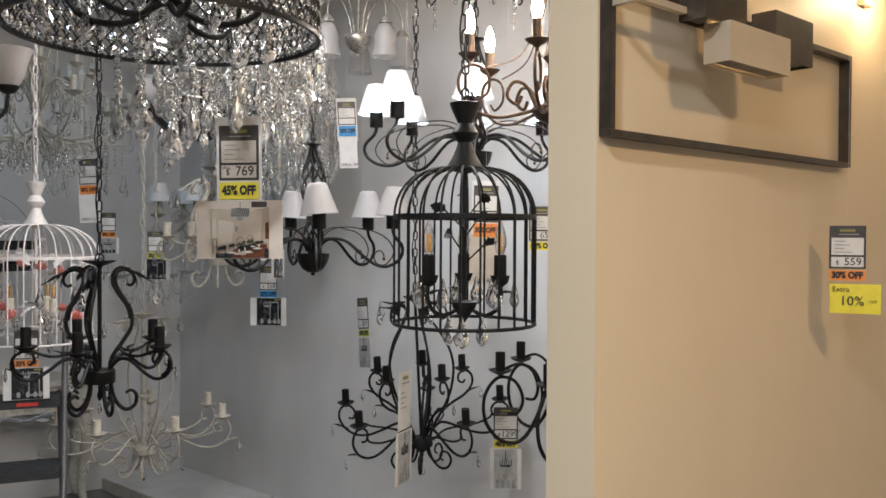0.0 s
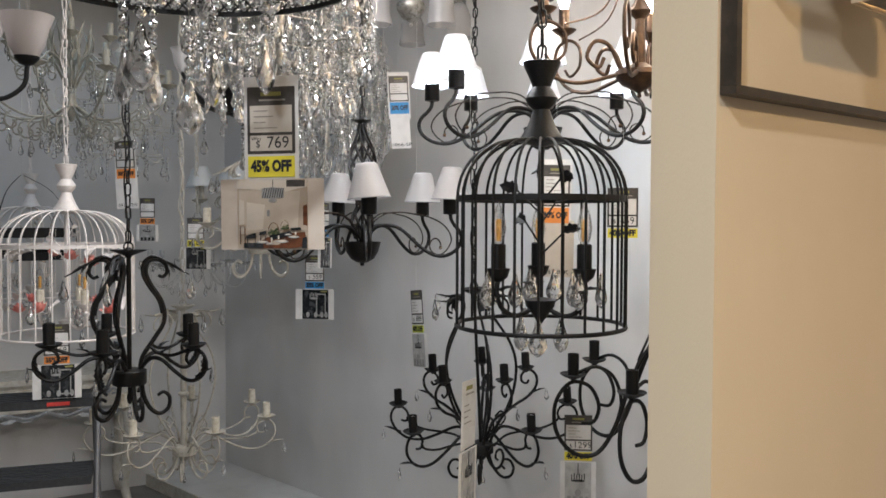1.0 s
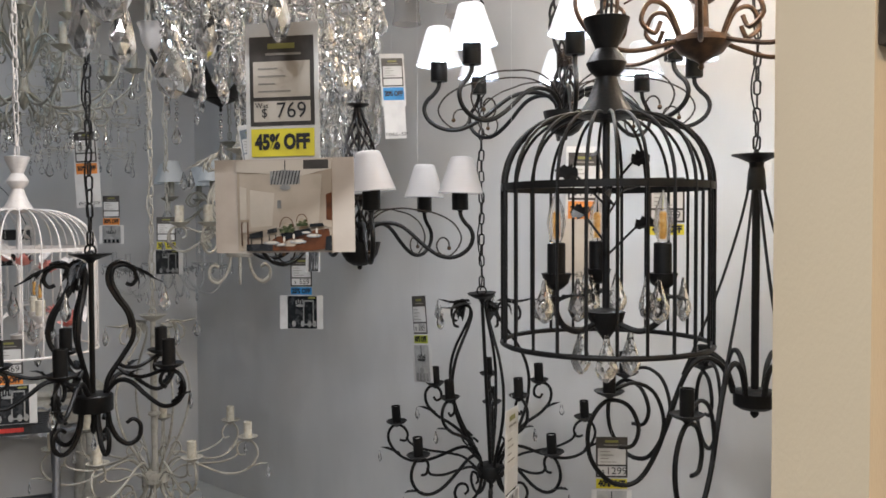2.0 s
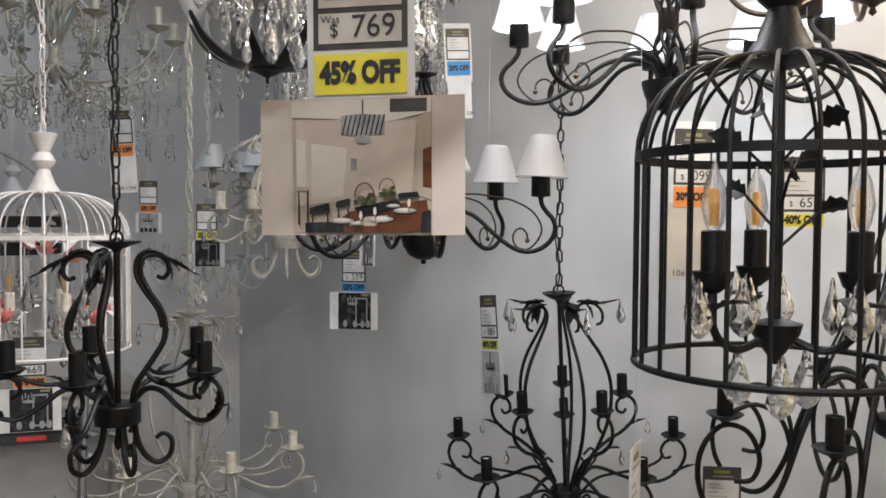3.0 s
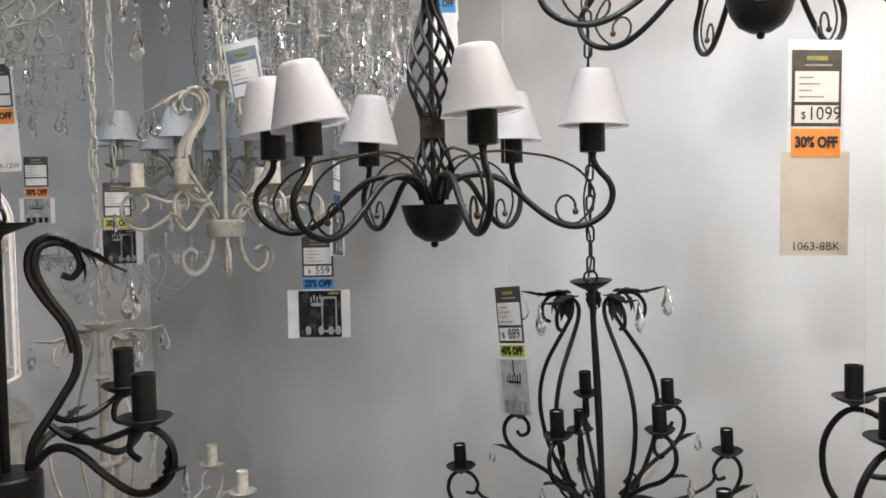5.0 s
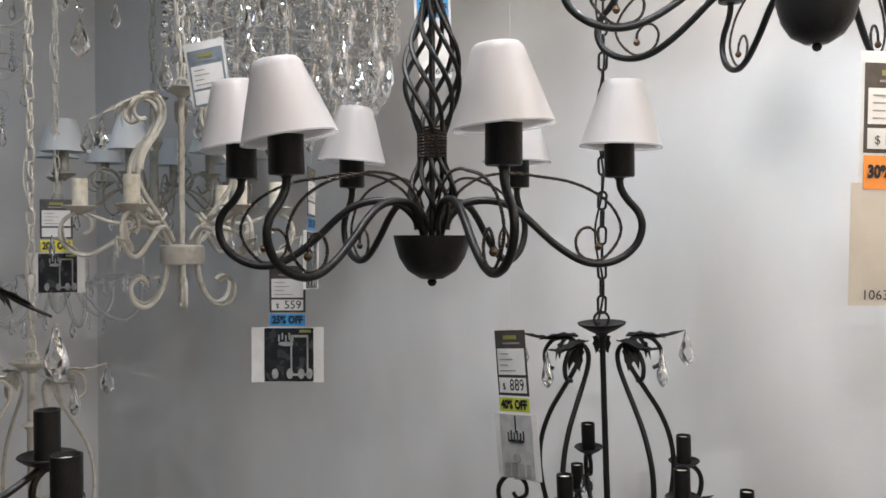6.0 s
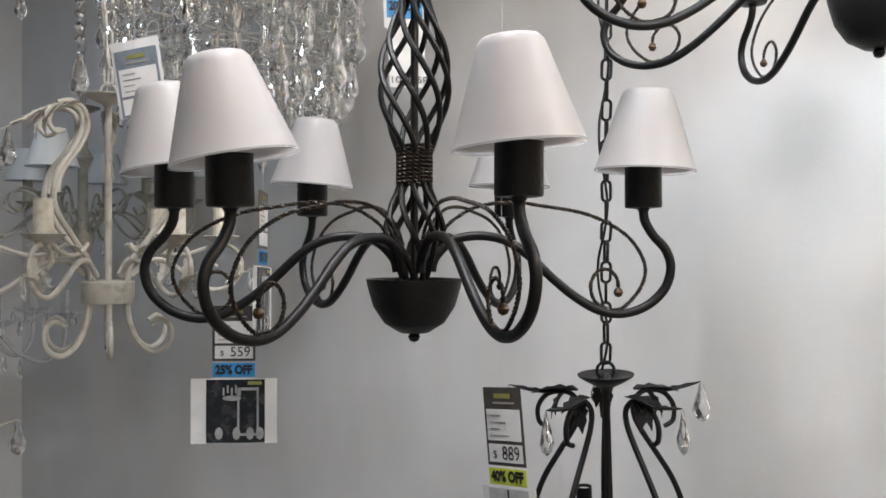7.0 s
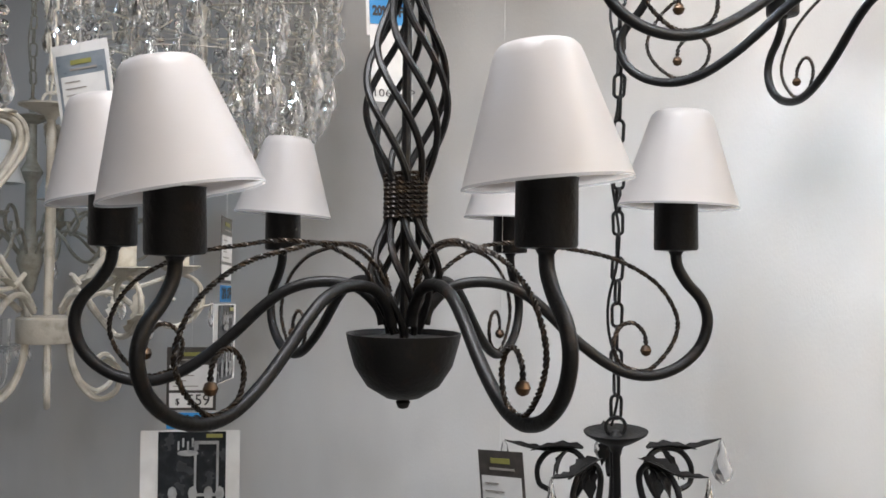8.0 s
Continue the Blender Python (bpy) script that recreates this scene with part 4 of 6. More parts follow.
def small_chandelier(place, mat, candle_mat, label, n=5, start=0.0, spread=1.0, tube=0.0075, group="", cord=None, stems=(), reach=1.0):
    """One tier of scrolled arms under leaf-tipped S stems; the place is the top plate."""
    H = 0.53
    t = thing("scroll_chandelier", (place[0], place[1], place[2] - H), label, "chandelier", group)
    up = lambda pts: [(p[0] * spread, p[1] + H) for p in pts]
    part("centre_rod", Shape().tube([(0, 0, H - 0.4), (0, 0, H)], 0.0075, 10), mat, t)
    part("top_plate", Shape().lathe([(0.008, -0.022), (0.012, -0.015), (0.034, -0.006), (0.054, 0.001), (0.055, 0.004), (0.012, 0.003), (0.006, 0.012)], 24, (0, 0, H)), mat, t)
    part("top_loop", Shape().tube([(0.016 * math.cos(a), 0, H + 0.012 + 0.016 * math.sin(a)) for a in [2 * math.pi * i / 18 for i in range(18)]], 0.003, 6, True), mat, t)
    part("hub", Shape().lathe([(0.02, -0.048), (0.05, -0.046), (0.052, -0.043), (0.052, -0.003), (0.049, 0.0), (0.01, 0.002)], 28, (0, 0, H - 0.375)), mat, t)
    part("hub_finial", Shape().lathe([(0.001, -0.1), (0.006, -0.094), (0.009, -0.08), (0.005, -0.06), (0.006, -0.045)], 12, (0, 0, H - 0.385)), mat, t)
    stem = scroll_arm(up([(0.032, -0.385), (0.04, -0.335), (0.075, -0.28), (0.105, -0.225), (0.1, -0.165), (0.068, -0.11), (0.052, -0.07), (0.058, -0.036), (0.085, -0.028), (0.108, -0.042), (0.115, -0.066), (0.103, -0.083), (0.088, -0.078)]), tube)
    stem.side("scroll").tube(curve(rz(up([(0.1, -0.2), (0.09, -0.158), (0.06, -0.112), (0.042, -0.074), (0.046, -0.036), (0.072, -0.018), (0.1, -0.026)])), 4), tube * 0.8, 7)
    for k in range(6):  # small overlapping leaves along the crest, then a narrow tip
        u = k / 5
        stem.side("leaf").leaf(((0.06 + 0.05 * u) * spread, 0.002 * (-1) ** k, H - 0.02 - 0.016 * u * u), (1, 0.3 * (-1) ** k, 0.15 - 0.6 * u), (0.3 * u, 0, 1), 0.042, 0.02, 0.45)
    stem.side("scroll").tube(curve(rz(up([(0.1, -0.032), (0.125, -0.042), (0.15, -0.06), (0.184, -0.078)])), 3), [tube * 0.6, tube * 0.25], 6)
    stem.side("leaf").leaf((0.118 * spread, 0, H - 0.038), (1, 0.1, -0.5), (0.4, 0, 1), 0.06, 0.02, 0.1)
    stem.side("leaf").leaf((0.112 * spread, 0, H - 0.05), (0.6, -0.1, -0.8), (0.8, 0, 0.6), 0.04, 0.022, 0.5)
    out = lambda pts: [(0.05 + (p[0] - 0.05) * reach * spread, p[1] + H) for p in pts]
    arm = scroll_arm(out([(0.045, -0.365), (0.075, -0.335), (0.11, -0.338), (0.15, -0.372), (0.19, -0.397), (0.225, -0.388), (0.246, -0.355), (0.24, -0.318), (0.215, -0.3), (0.192, -0.31), (0.186, -0.335), (0.2, -0.348)]), tube * 0.9)
    arm.side("scroll").tube(curve(rz(out([(0.075, -0.3), (0.1, -0.318), (0.14, -0.322), (0.18, -0.307), (0.2, -0.297)])), 4), tube * 0.7, 7)
    arm.side("leaf").leaf((0.05 + 0.165 * reach * spread, 0, H - 0.388), (1, 0, 0.75), (-0.6, 0, 1), 0.065, 0.03, 0.1)
    arm.side("leaf").leaf((0.05 + 0.055 * reach * spread, 0, H - 0.322), (0.6, 0, 0.8), (-0.8, 0, 0.6), 0.04, 0.024, 0.5)
    arm.side("leaf").leaf((0.05 + 0.185 * reach * spread, 0, H - 0.37), (0.6, 0, 0.9), (-0.9, 0, 0.6), 0.05, 0.03, -0.5)
    foot = scroll_arm(up([(0.036, -0.415), (0.042, -0.46), (0.06, -0.5), (0.088, -0.52), (0.115, -0.505), (0.12, -0.47), (0.102, -0.452), (0.084, -0.462)]), tube)
    ms = [s.mesh(nm, mat) for s, nm in ((stem, "stem"), (arm, "arm"), (foot, "foot_scroll"))]
    for i in range(n):
        m, half = spin(i, n, start), spin(i + 0.5, n, start)
        part("arm", ms[1], mat, t, "", m)
        part("foot_scroll", ms[2], mat, t, "", half)
        candle(t, m @ pose(0.05 + 0.158 * reach * spread, 0, H - 0.287), candle_mat, mat, 0.068, 0.0175)
        crystal(t, m @ Vector((0.05 + 0.212 * reach * spread, 0, H - 0.35)))
    for angle in stems:
        m = spin(0, 1, angle)
        part("stem", ms[0], mat, t, "", m)
        crystal(t, m @ Vector((0.188 * spread, 0, H - 0.088)), PENDELOQUE, 1.0)
    crystal(t, (0, 0, H - 0.487), PENDELOQUE, 0.6)
    canopy_and_chain(t, H + 0.022, place[2] - H, mat if mat != IRON else IRON_MATT, cord)
    return t


small_chandelier((-1.566, 2.735, 1.582), IRON, IRON_MATT, "dark brown iron five-arm candle chandelier with leaf scrolls", 5, -4, stems=(34, 146, 214, 284), reach=1.14, group="scrolled candle chandeliers")
small_chandelier((-1.603, 3.82, 1.953), CREAM, CANDLE, "distressed cream six-arm candle chandelier with crystal drops", 6, 23, 1.12, 0.0064, "scrolled candle chandeliers", stems=(22, 110, 198, 236))

# ---- olive chandelier with cloth shades, behind the cream one ----


def cloth_chandelier(place, label):
    H = 0.5
    t = thing("cloth_shade_chandelier", (place[0], place[1], place[2] - H), label, "chandelier")
    part("column", Shape().lathe([(0.004, 0), (0.014, 0.01), (0.022, 0.05), (0.034, 0.09), (0.03, 0.12), (0.015, 0.15), (0.014, 0.3), (0.03, 0.33), (0.014, 0.36), (0.012, 0.46), (0.045, 0.475), (0.05, 0.48), (0.012, 0.49)], 20), OLIVE, t)
    arm = Shape().tube(curve(rz([(0.03, 0.11), (0.08, 0.17), (0.14, 0.16), (0.2, 0.11), (0.26, 0.09), (0.31, 0.12), (0.32, 0.17), (0.31, 0.2)]), 5), 0.0046, 8).mesh("arm", OLIVE)
    curl = Shape().tube(curve(rz([(0.1, 0.16), (0.14, 0.22), (0.19, 0.23), (0.22, 0.19), (0.19, 0.165), (0.17, 0.19)]), 5), 0.0045, 7).mesh("scroll", OLIVE)
    sh = Shape().lathe([(0.067, 0.275), (0.034, 0.375), (0.0325, 0.375), (0.0655, 0.275)], 24, cap=False).mesh("cloth_shade", CLOTH)
    for i in range(8):
        m = spin(i, 8, 9)
        part("arm", arm, OLIVE, t, "", m)
        part("scroll", curl, OLIVE, t, "", m)
        candle(t, m @ pose(0.31, 0, 0.205), OLIVE, OLIVE, 0.075, 0.014, 0.036)
        part("cloth_shade", sh, CLOTH, t, "pale grey-white cloth shade", m @ pose(0.31, 0, 0))
        crystal(t, m @ Vector((0.27, 0, 0.085)))
    canopy_and_chain(t, 0.49, place[2] - H, OLIVE)


cloth_chandelier((-1.98, 4.6, 2.08), "olive-cream chandelier with pale cloth shades and crystal drops")

# ---- birdcage pendants ----


def birdcage(place, R, mat, label, height=0.27, dome=0.125, ribs=24, roses=False, wire=0.0024, start=0.0, lamps=True):
    """place: centre of the lowest ring."""
    t = thing("birdcage_pendant", place, label, "pendant lamp", "birdcage pendants")
    ring = lambda z, r, w: Shape().tube([(r * math.cos(2 * math.pi * i / 48), r * math.sin(2 * math.pi * i / 48), z) for i in range(48)], w, 8, True)
    part("bottom_ring", ring(0.0, R, 0.0046), mat, t)
    band = Shape().lathe([(R + 0.002, height - 0.006), (R + 0.002, height + 0.006), (R - 0.0015, height + 0.006), (R - 0.0015, height - 0.006)], 48, cap=False)
    band.f += [(a, (a + 1) % 48, 144 + (a + 1) % 48, 144 + a)[::-1] for a in range(48)]
    part("middle_ring", band, mat, t)
    neck = 0.036
    pts = [(R, 0, 0)] + [(R, 0, height * k / 4) for k in (1, 2, 3, 4)]
    pts += [(neck + (R - neck) * math.cos(a) ** 0.8, 0, height + dome * math.sin(a)) for a in [math.pi / 2 * k / 9 for k in range(1, 9)]] + [(neck, 0, height + dome)]
    rib = Shape().tube(pts, wire, 6).mesh("rib", mat)
    for i in range(ribs):
        part("rib", rib, mat, t, "", spin(i, ribs, start))
    k = dome / 0.125
    z = height + dome - 0.004
    prof = [(0.01, -0.01), (0.05, 0.0), (0.046, 0.008), (0.032, 0.03), (0.022, 0.055), (0.018, 0.068), (0.03, 0.08), (0.035, 0.092), (0.027, 0.106), (0.019, 0.116), (0.022, 0.125), (0.036, 0.155), (0.04, 0.168), (0.034, 0.17), (0.008, 0.164)]
    part("neck", Shape().lathe([(a * (0.85 + 0.15 * k), b * k * 1.0 + z) for a, b in prof], 28), IRON if mat == IRON_MATT else mat, t)
    top = z + 0.164 * k
    if lamps:
        part("centre_rod", Shape().tube([(0, 0, 0.02), (0, 0, z)], 0.0065, 10), mat, t)
        part("lower_finial", Shape().lathe([(0.002, -0.02), (0.01, -0.008), (0.03, 0.02), (0.034, 0.034), (0.012, 0.04)], 16, (0, 0, 0.02)), mat, t)
        arm = Shape().tube(curve(rz([(0.01, 0.045), (0.03, 0.03), (0.06, 0.022), (0.088, 0.038), (0.1, 0.07), (0.097, 0.1)]), 5), 0.0055, 8)
        arm.side("leaf").leaf((0.09, 0, 0.075), (1, 0, 0.5), (0, 0, 1), 0.045, 0.03, 0.4)
        arm.side("leaf").leaf((0.09, 0, 0.075), (-0.4, 0.8, 0.6), (0, 0, 1), 0.045, 0.03, 0.4)
        arm = arm.mesh("arm", mat)
        bulb = Shape().lathe([(0.007, 0.0), (0.012, 0.012), (0.0165, 0.034), (0.012, 0.062), (0.004, 0.082), (0.0015, 0.09)], 16).mesh("bulb", CLEAR)
        fil = Shape().lathe([(0.004, 0.008), (0.005, 0.012), (0.005, 0.05), (0.003, 0.054)], 10).mesh("filament", AMBER)
        for angle in (-15, -150, 98):
            m = spin(0, 1, angle)
            part("arm", arm, mat, t, "", m)
            c = m @ pose(0.097, 0, 0.105)
            part("leaf_cup", Shape().lathe([(0.008, -0.01), (0.02, 0.0), (0.026, 0.018), (0.022, 0.018), (0.012, 0.002)], 10), mat, t, "", c)
            part("candle_sleeve", Shape().lathe([(0.0155, 0), (0.0155, 0.068), (0.013, 0.07), (0.01, 0.066)], 16), mat if not roses else CANDLE, t, "", c)
            b = part("bulb", bulb, CLEAR, t, "clear unlit candle bulb", c @ pose(0, 0, 0.068))
            part("filament", fil, AMBER, b, "amber filament")
            for a in (0, 120, 240):
                crystal(t, c @ pose(0, 0, 0, 0, 0, a + 30) @ Vector((0.036, 0, 0.01)), PENDELOQUE, 1.05)
        for a in (30, 150, 270):
            crystal(t, spin(0, 1, a) @ Vector((0.05, 0, 0.02)), PENDELOQUE, 1.15)
    rnd = random.Random(5)
    twig = Shape()
    for i in range(7):
        a = i * 2.4
        p = Vector((0.05 * math.cos(a), 0.05 * math.sin(a), height - 0.07 + 0.022 * i))
        twig.tube(curve([(0, 0, p.z - 0.05), (p.x * 0.6, p.y * 0.6, p.z - 0.02), p], 3), 0.0022, 5)
        twig.leaf(p, (p.x, p.y, 0.02), (-p.y, p.x - 0.03, 0.02), 0.04, 0.032, 0.3)
    part("leaf_twig", twig, mat, t)
    if roses:
        for i in range(14):
            a, z = i * 2.4 + 0.6, (0.09 if i % 2 else 0.27) + 0.04 * rnd.random()
            r = R * (0.72 + 0.2 * rnd.random())
            part("rose", rose(0.03 + 0.008 * rnd.random(), ROSE_PINK if i % 4 else ROSE_WHITE), ROSE_PINK, t, "coral cloth rose", pose(r * math.cos(a), r * math.sin(a), z, 50 * rnd.random(), 60 * rnd.random() - 30, 90 * i))
            lf = Shape().leaf((0, 0, 0), (1, 0, 0.3), (0, 0, 1), 0.07, 0.045, 0.4)
            part("rose_leaf", lf, WHITE_IRON, t, "", pose(r * math.cos(a + 0.5), r * math.sin(a + 0.5), z + 0.03, 0, 20, 137 * i))
    canopy_and_chain(t, top, place[2], IRON_MATT if mat == IRON_MATT else mat)
    return t


def rose(r, mat):
    """A rose of overlapping curled petals that grow from one base."""
    s = Shape().add([Vector((0, 0, -0.32 * r))], [])
    for i in range(15):
        a, k = i * 2.4, (i + 1) / 15
        out = r * (0.15 + 0.85 * k)
        c, d = Vector((math.cos(a), math.sin(a), 0)), Vector((-math.sin(a), math.cos(a), 0))
        at = len(s.v)
        for j in range(1, 4):
            v = j / 3
            for l in range(4):
                u = l / 3 - 0.5
                w = out * 1.25 * math.sin(math.pi * (0.18 + 0.7 * v))
                s.v.append(c * (out * (0.35 + 0.65 * v ** 1.5) - abs(u) ** 2 * w * 0.9) + d * (u * w) + Vector((0, 0, r * (0.85 * v * (1.15 - 0.6 * k) - 0.3 * k))))
        for l in range(3):
            s.f.append((0, at + l, at + l + 1))
            for j in range(2):
                q = at + j * 4 + l
                s.f.append((q, q + 1, q + 5, q + 4))
    return s.mesh("rose", mat)


birdcage((-0.222, 2.15, 1.457), 0.18, IRON_MATT, "black wire birdcage pendant with candle bulbs and crystal drops", start=4, wire=0.003)
birdcage((-2.154, 3.25, 1.235), 0.245, WHITE_IRON, "white wire birdcage pendant with coral roses inside", 0.345, 0.135, 26, True, 0.0028, 3)
birdcage((-3.17, 4.36, 1.27), 0.24, WHITE_IRON, "white wire birdcage pendant hanging near the side wall", 0.345, 0.135, 26, False, 0.0028, 3)

# ---- black hoop pendant behind the white cages ----


def hoop_pendant(place, R, label):
    t = thing("hoop_pendant", place, label, "pendant lamp")
    for z, w in ((0.0, 0.035), (0.1, 0.04)):
        h = Shape().lathe([(R + 0.003, z), (R + 0.003, z + w), (R - 0.003, z + w), (R - 0.003, z), (R + 0.003, z)], 48, cap=False)
        part("hoop", h, IRON_MATT, t, "flat black metal hoop")
    for i in range(3):
        part("strut", Shape().tube(curve(rz([(R, 0.0), (R, 0.13), (R * 0.6, 0.3), (0.01, 0.38)]), 5), 0.0015, 6), IRON_MATT, t, "", spin(i, 3, 40))
    part("cord", Shape().tube([(0, 0, 0.375), (0, 0, CEILING - place[2] - 0.001)], 0.0011, 6), STRING, t, "thin pale suspension cord")


hoop_pendant((-2.72, 3.72, 1.5), 0.22, "black metal double-hoop pendant behind the birdcages")

# ---- umbrella-shaped chandelier beside the partition ----


def umbrella_chandelier(place, label):
    H = 0.74
    t = thing("umbrella_chandelier", (place[0], place[1], place[2] - H), label, "chandelier")
    part("top_plate", Shape().lathe([(0.012, -0.04), (0.018, -0.03), (0.02, -0.016), (0.045, -0.004), (0.065, 0.003), (0.066, 0.006), (0.012, 0.004), (0.006, 0.014)], 24, (0, 0, H)), IRON_MATT, t)
    part("collar", Shape().lathe([(0.024, -0.09), (0.026, -0.086), (0.022, -0.04), (0.02, -0.03)], 20, (0, 0, H)), IRON_MATT, t)
    part("centre_rod", Shape().tube([(0, 0, 0.04), (0, 0, H)], 0.011, 10), IRON_MATT, t)
    part("hub", Shape().lathe([(0.004, -0.07), (0.012, -0.06), (0.01, -0.05), (0.04, -0.045), (0.056, -0.035), (0.058, 0.0), (0.052, 0.006), (0.01, 0.01)], 24, (0, 0, 0.1)), IRON_MATT, t)
    arm = scroll_arm([(0.06, 0.1), (0.085, 0.165), (0.13, 0.195), (0.18, 0.17), (0.225, 0.07), (0.27, -0.06), (0.325, -0.14), (0.395, -0.14), (0.45, -0.075), (0.455, 0.015), (0.41, 0.08), (0.35, 0.07), (0.32, 0.01), (0.335, -0.04), (0.375, -0.045)], 0.0078)
    arm.side("scroll").tube(curve(rz([(0.27, -0.06), (0.25, 0.02), (0.275, 0.1), (0.33, 0.13), (0.385, 0.112)]), 4), 0.0055, 7)
    arm = arm.mesh("arm", IRON_MATT)
    stay = Shape().tube(curve(rz([(0.02, H - 0.08), (0.05, H - 0.2), (0.11, H - 0.38), (0.2, 0.15)]), 5), 0.0036, 6).mesh("stay", IRON_MATT)
    for i in range(8):
        m = spin(i, 8, 12)
        part("arm", arm, IRON_MATT, t, "", m)
        part("stay", stay, IRON_MATT, t, "", m)
        candle(t, m @ pose(0.4, 0, 0.105), IRON_MATT, IRON_MATT, 0.066, 0.0175, 0.042)
    canopy_and_chain(t, H + 0.014, place[2] - H, IRON_MATT)


umbrella_chandelier((0.2, 3.05, 1.84), "black iron eight-arm candle chandelier with thin slanting stays")

# ---- bronze chandelier with lit candle bulbs ----


def bronze_chandelier(place, label):
    t = thing("bronze_chandelier", place, label, "chandelier")
    part("bowl", Shape().lathe([(0.001, 0), (0.007, 0.006), (0.004, 0.014), (0.012, 0.02), (0.045, 0.036), (0.062, 0.058), (0.06, 0.07), (0.04, 0.074), (0.016, 0.09), (0.012, 0.2), (0.03, 0.22), (0.012, 0.25), (0.011, 0.42)], 24), BRONZE, t)
    arm = scroll_arm([(0.03, 0.07), (0.09, 0.05), (0.17, 0.035), (0.24, 0.055), (0.285, 0.11), (0.28, 0.165), (0.24, 0.185), (0.2, 0.16), (0.198, 0.11), (0.23, 0.085), (0.25, 0.105)], 0.0056)
    arm.side("scroll").tube(curve(rz([(0.05, 0.07), (0.08, 0.13), (0.12, 0.14), (0.14, 0.1), (0.11, 0.075), (0.095, 0.1)]), 4), 0.0055, 7)
    arm.side("stub").tube([(0.255, 0, 0.18), (0.255, 0, 0.2)], 0.006, 8)
    arm = arm.mesh("arm", BRONZE)
    stay = Shape().tube(curve(rz([(0.015, 0.43), (0.04, 0.34), (0.1, 0.22), (0.2, 0.18)]), 5), 0.0026, 6).mesh("stay", BRONZE)
    for i in range(6):
        m = spin(i, 6, 22)
        part("arm", arm, BRONZE, t, "", m)
        part("stay", stay, BRONZE, t, "", m)
        candle(t, m @ pose(0.255, 0, 0.212), BRONZE, BRONZE, 0.06, 0.015, 0.034, BULB_WARM)
    part("top_cap", Shape().lathe([(0.02, 0.41), (0.024, 0.43), (0.018, 0.45), (0.03, 0.46), (0.006, 0.47)], 20), BRONZE, t)
    canopy_and_chain(t, 0.465, place[2], BRONZE)


bronze_chandelier((-0.011, 2.556, 1.992), "bronze scrolled chandelier with six glowing candle bulbs")

# ---- drum of black lattice and crystals ----


def lattice_drum(place, R, label):
    t = thing("crystal_drum_chandelier", place, label, "chandelier")
    H, n, turns = 0.22, 72, 8.0
    for z in (0, H):
        part("rim", Shape().lathe([(R + 0.003, z - 0.004), (R + 0.003, z + 0.004), (R - 0.003, z + 0.004), (R - 0.003, z - 0.004), (R + 0.003, z - 0.004)], 72, cap=False), IRON_MATT, t)
    for way in (1, -1):
        pts = []
        for k in range(13):
            u = k / 12
            a = way * u * 2 * math.pi / n * turns
            pts.append((R * math.cos(a), R * math.sin(a), H * u))
        bar = Shape().tube(pts, 0.0019, 5).mesh("lattice_bar", IRON_MATT)
        for i in range(n):
            part("lattice_bar", bar, IRON_MATT, t, "", spin(i, n))
    for row in range(1, 5):  # one cut bead in each lower cell of the lattice
        for i in range(n):
            a = 2 * math.pi * i / n
            crystal(t, ((R - 0.006) * math.cos(a), (R - 0.006) * math.sin(a), H * (row - 0.5) / turns), BEAD, 1.25)
    rnd = random.Random(11)
    # strands that hang inside the drum, above its lower rim
    for k in range(14):
        a, r = k * 2.39996, 0.05 + (R - 0.11) * math.sqrt((k + 0.5) / 14)
        x, y = r * math.cos(a), r * math.sin(a)
        low = 0.04 + 0.05 * rnd.random()
        part("strand_wire", Shape().tube([(x, y, low), (x, y, H)], 0.0005, 4), SILVER, t)
        for b in range(5):
            crystal(t, (x, y, low + 0.015 + 0.021 * b), BEAD, 1.0 + 0.35 * rnd.random())
        crystal(t, (x, y, low), PENDELOQUE, 0.8 + 0.5 * rnd.random())
    for x, y, low in ((-0.075, 0.17, -0.13), (-0.13, 0.15, -0.09), (-0.165, 0.12, -0.085), (-0.03, 0.17, -0.085), (0.07, 0.15, -0.07), (0.0, -0.1, -0.1)):
        part("strand_wire", Shape().tube([(x, y, low), (x, y, H)], 0.0005, 4), SILVER, t)
        for k in range(5):
            crystal(t, (x, y, low + 0.012 + 0.018 * k), BEAD, 1.1)
        crystal(t, (x, y, low), PENDELOQUE, 1.3)
    arm = scroll_arm([(0.02, 0.05), (0.08, 0.02), (0.15, 0.03), (0.19, 0.08), (0.19, 0.12)], 0.007).mesh("arm", IRON_MATT)
    for i in range(6):
        part("arm", arm, IRON_MATT, t, "", spin(i, 6, 10))
        candle(t, spin(i, 6, 10) @ pose(0.19, 0, 0.125), IRON_MATT, IRON_MATT, 0.06)
    part("glass_ball", Shape().lathe([(0.004, -0.03), (0.02, -0.025), (0.034, -0.006), (0.038, 0.012), (0.033, 0.03), (0.02, 0.046)], 20), CLEAR, t, "clear glass ball at the foot of the stem")
    part("centre_column", Shape().lathe([(0.004, 0.046), (0.02, 0.052), (0.03, 0.06), (0.015, 0.08), (0.012, 0.3), (0.03, 0.32), (0.01, 0.34)], 16), IRON_MATT, t)
    for i in range(4):
        part("spoke", Shape().tube([(0, 0, H), (R, 0, H)], 0.004, 6), IRON_MATT, t, "", spin(i, 4, 20))
    canopy_and_chain(t, 0.34, place[2], IRON_MATT)


lattice_drum((-0.69, 1.475, 2.045), 0.275, "black lattice drum chandelier filled with hanging cut crystals")

# ---- large crystal chandelier near the wall ----


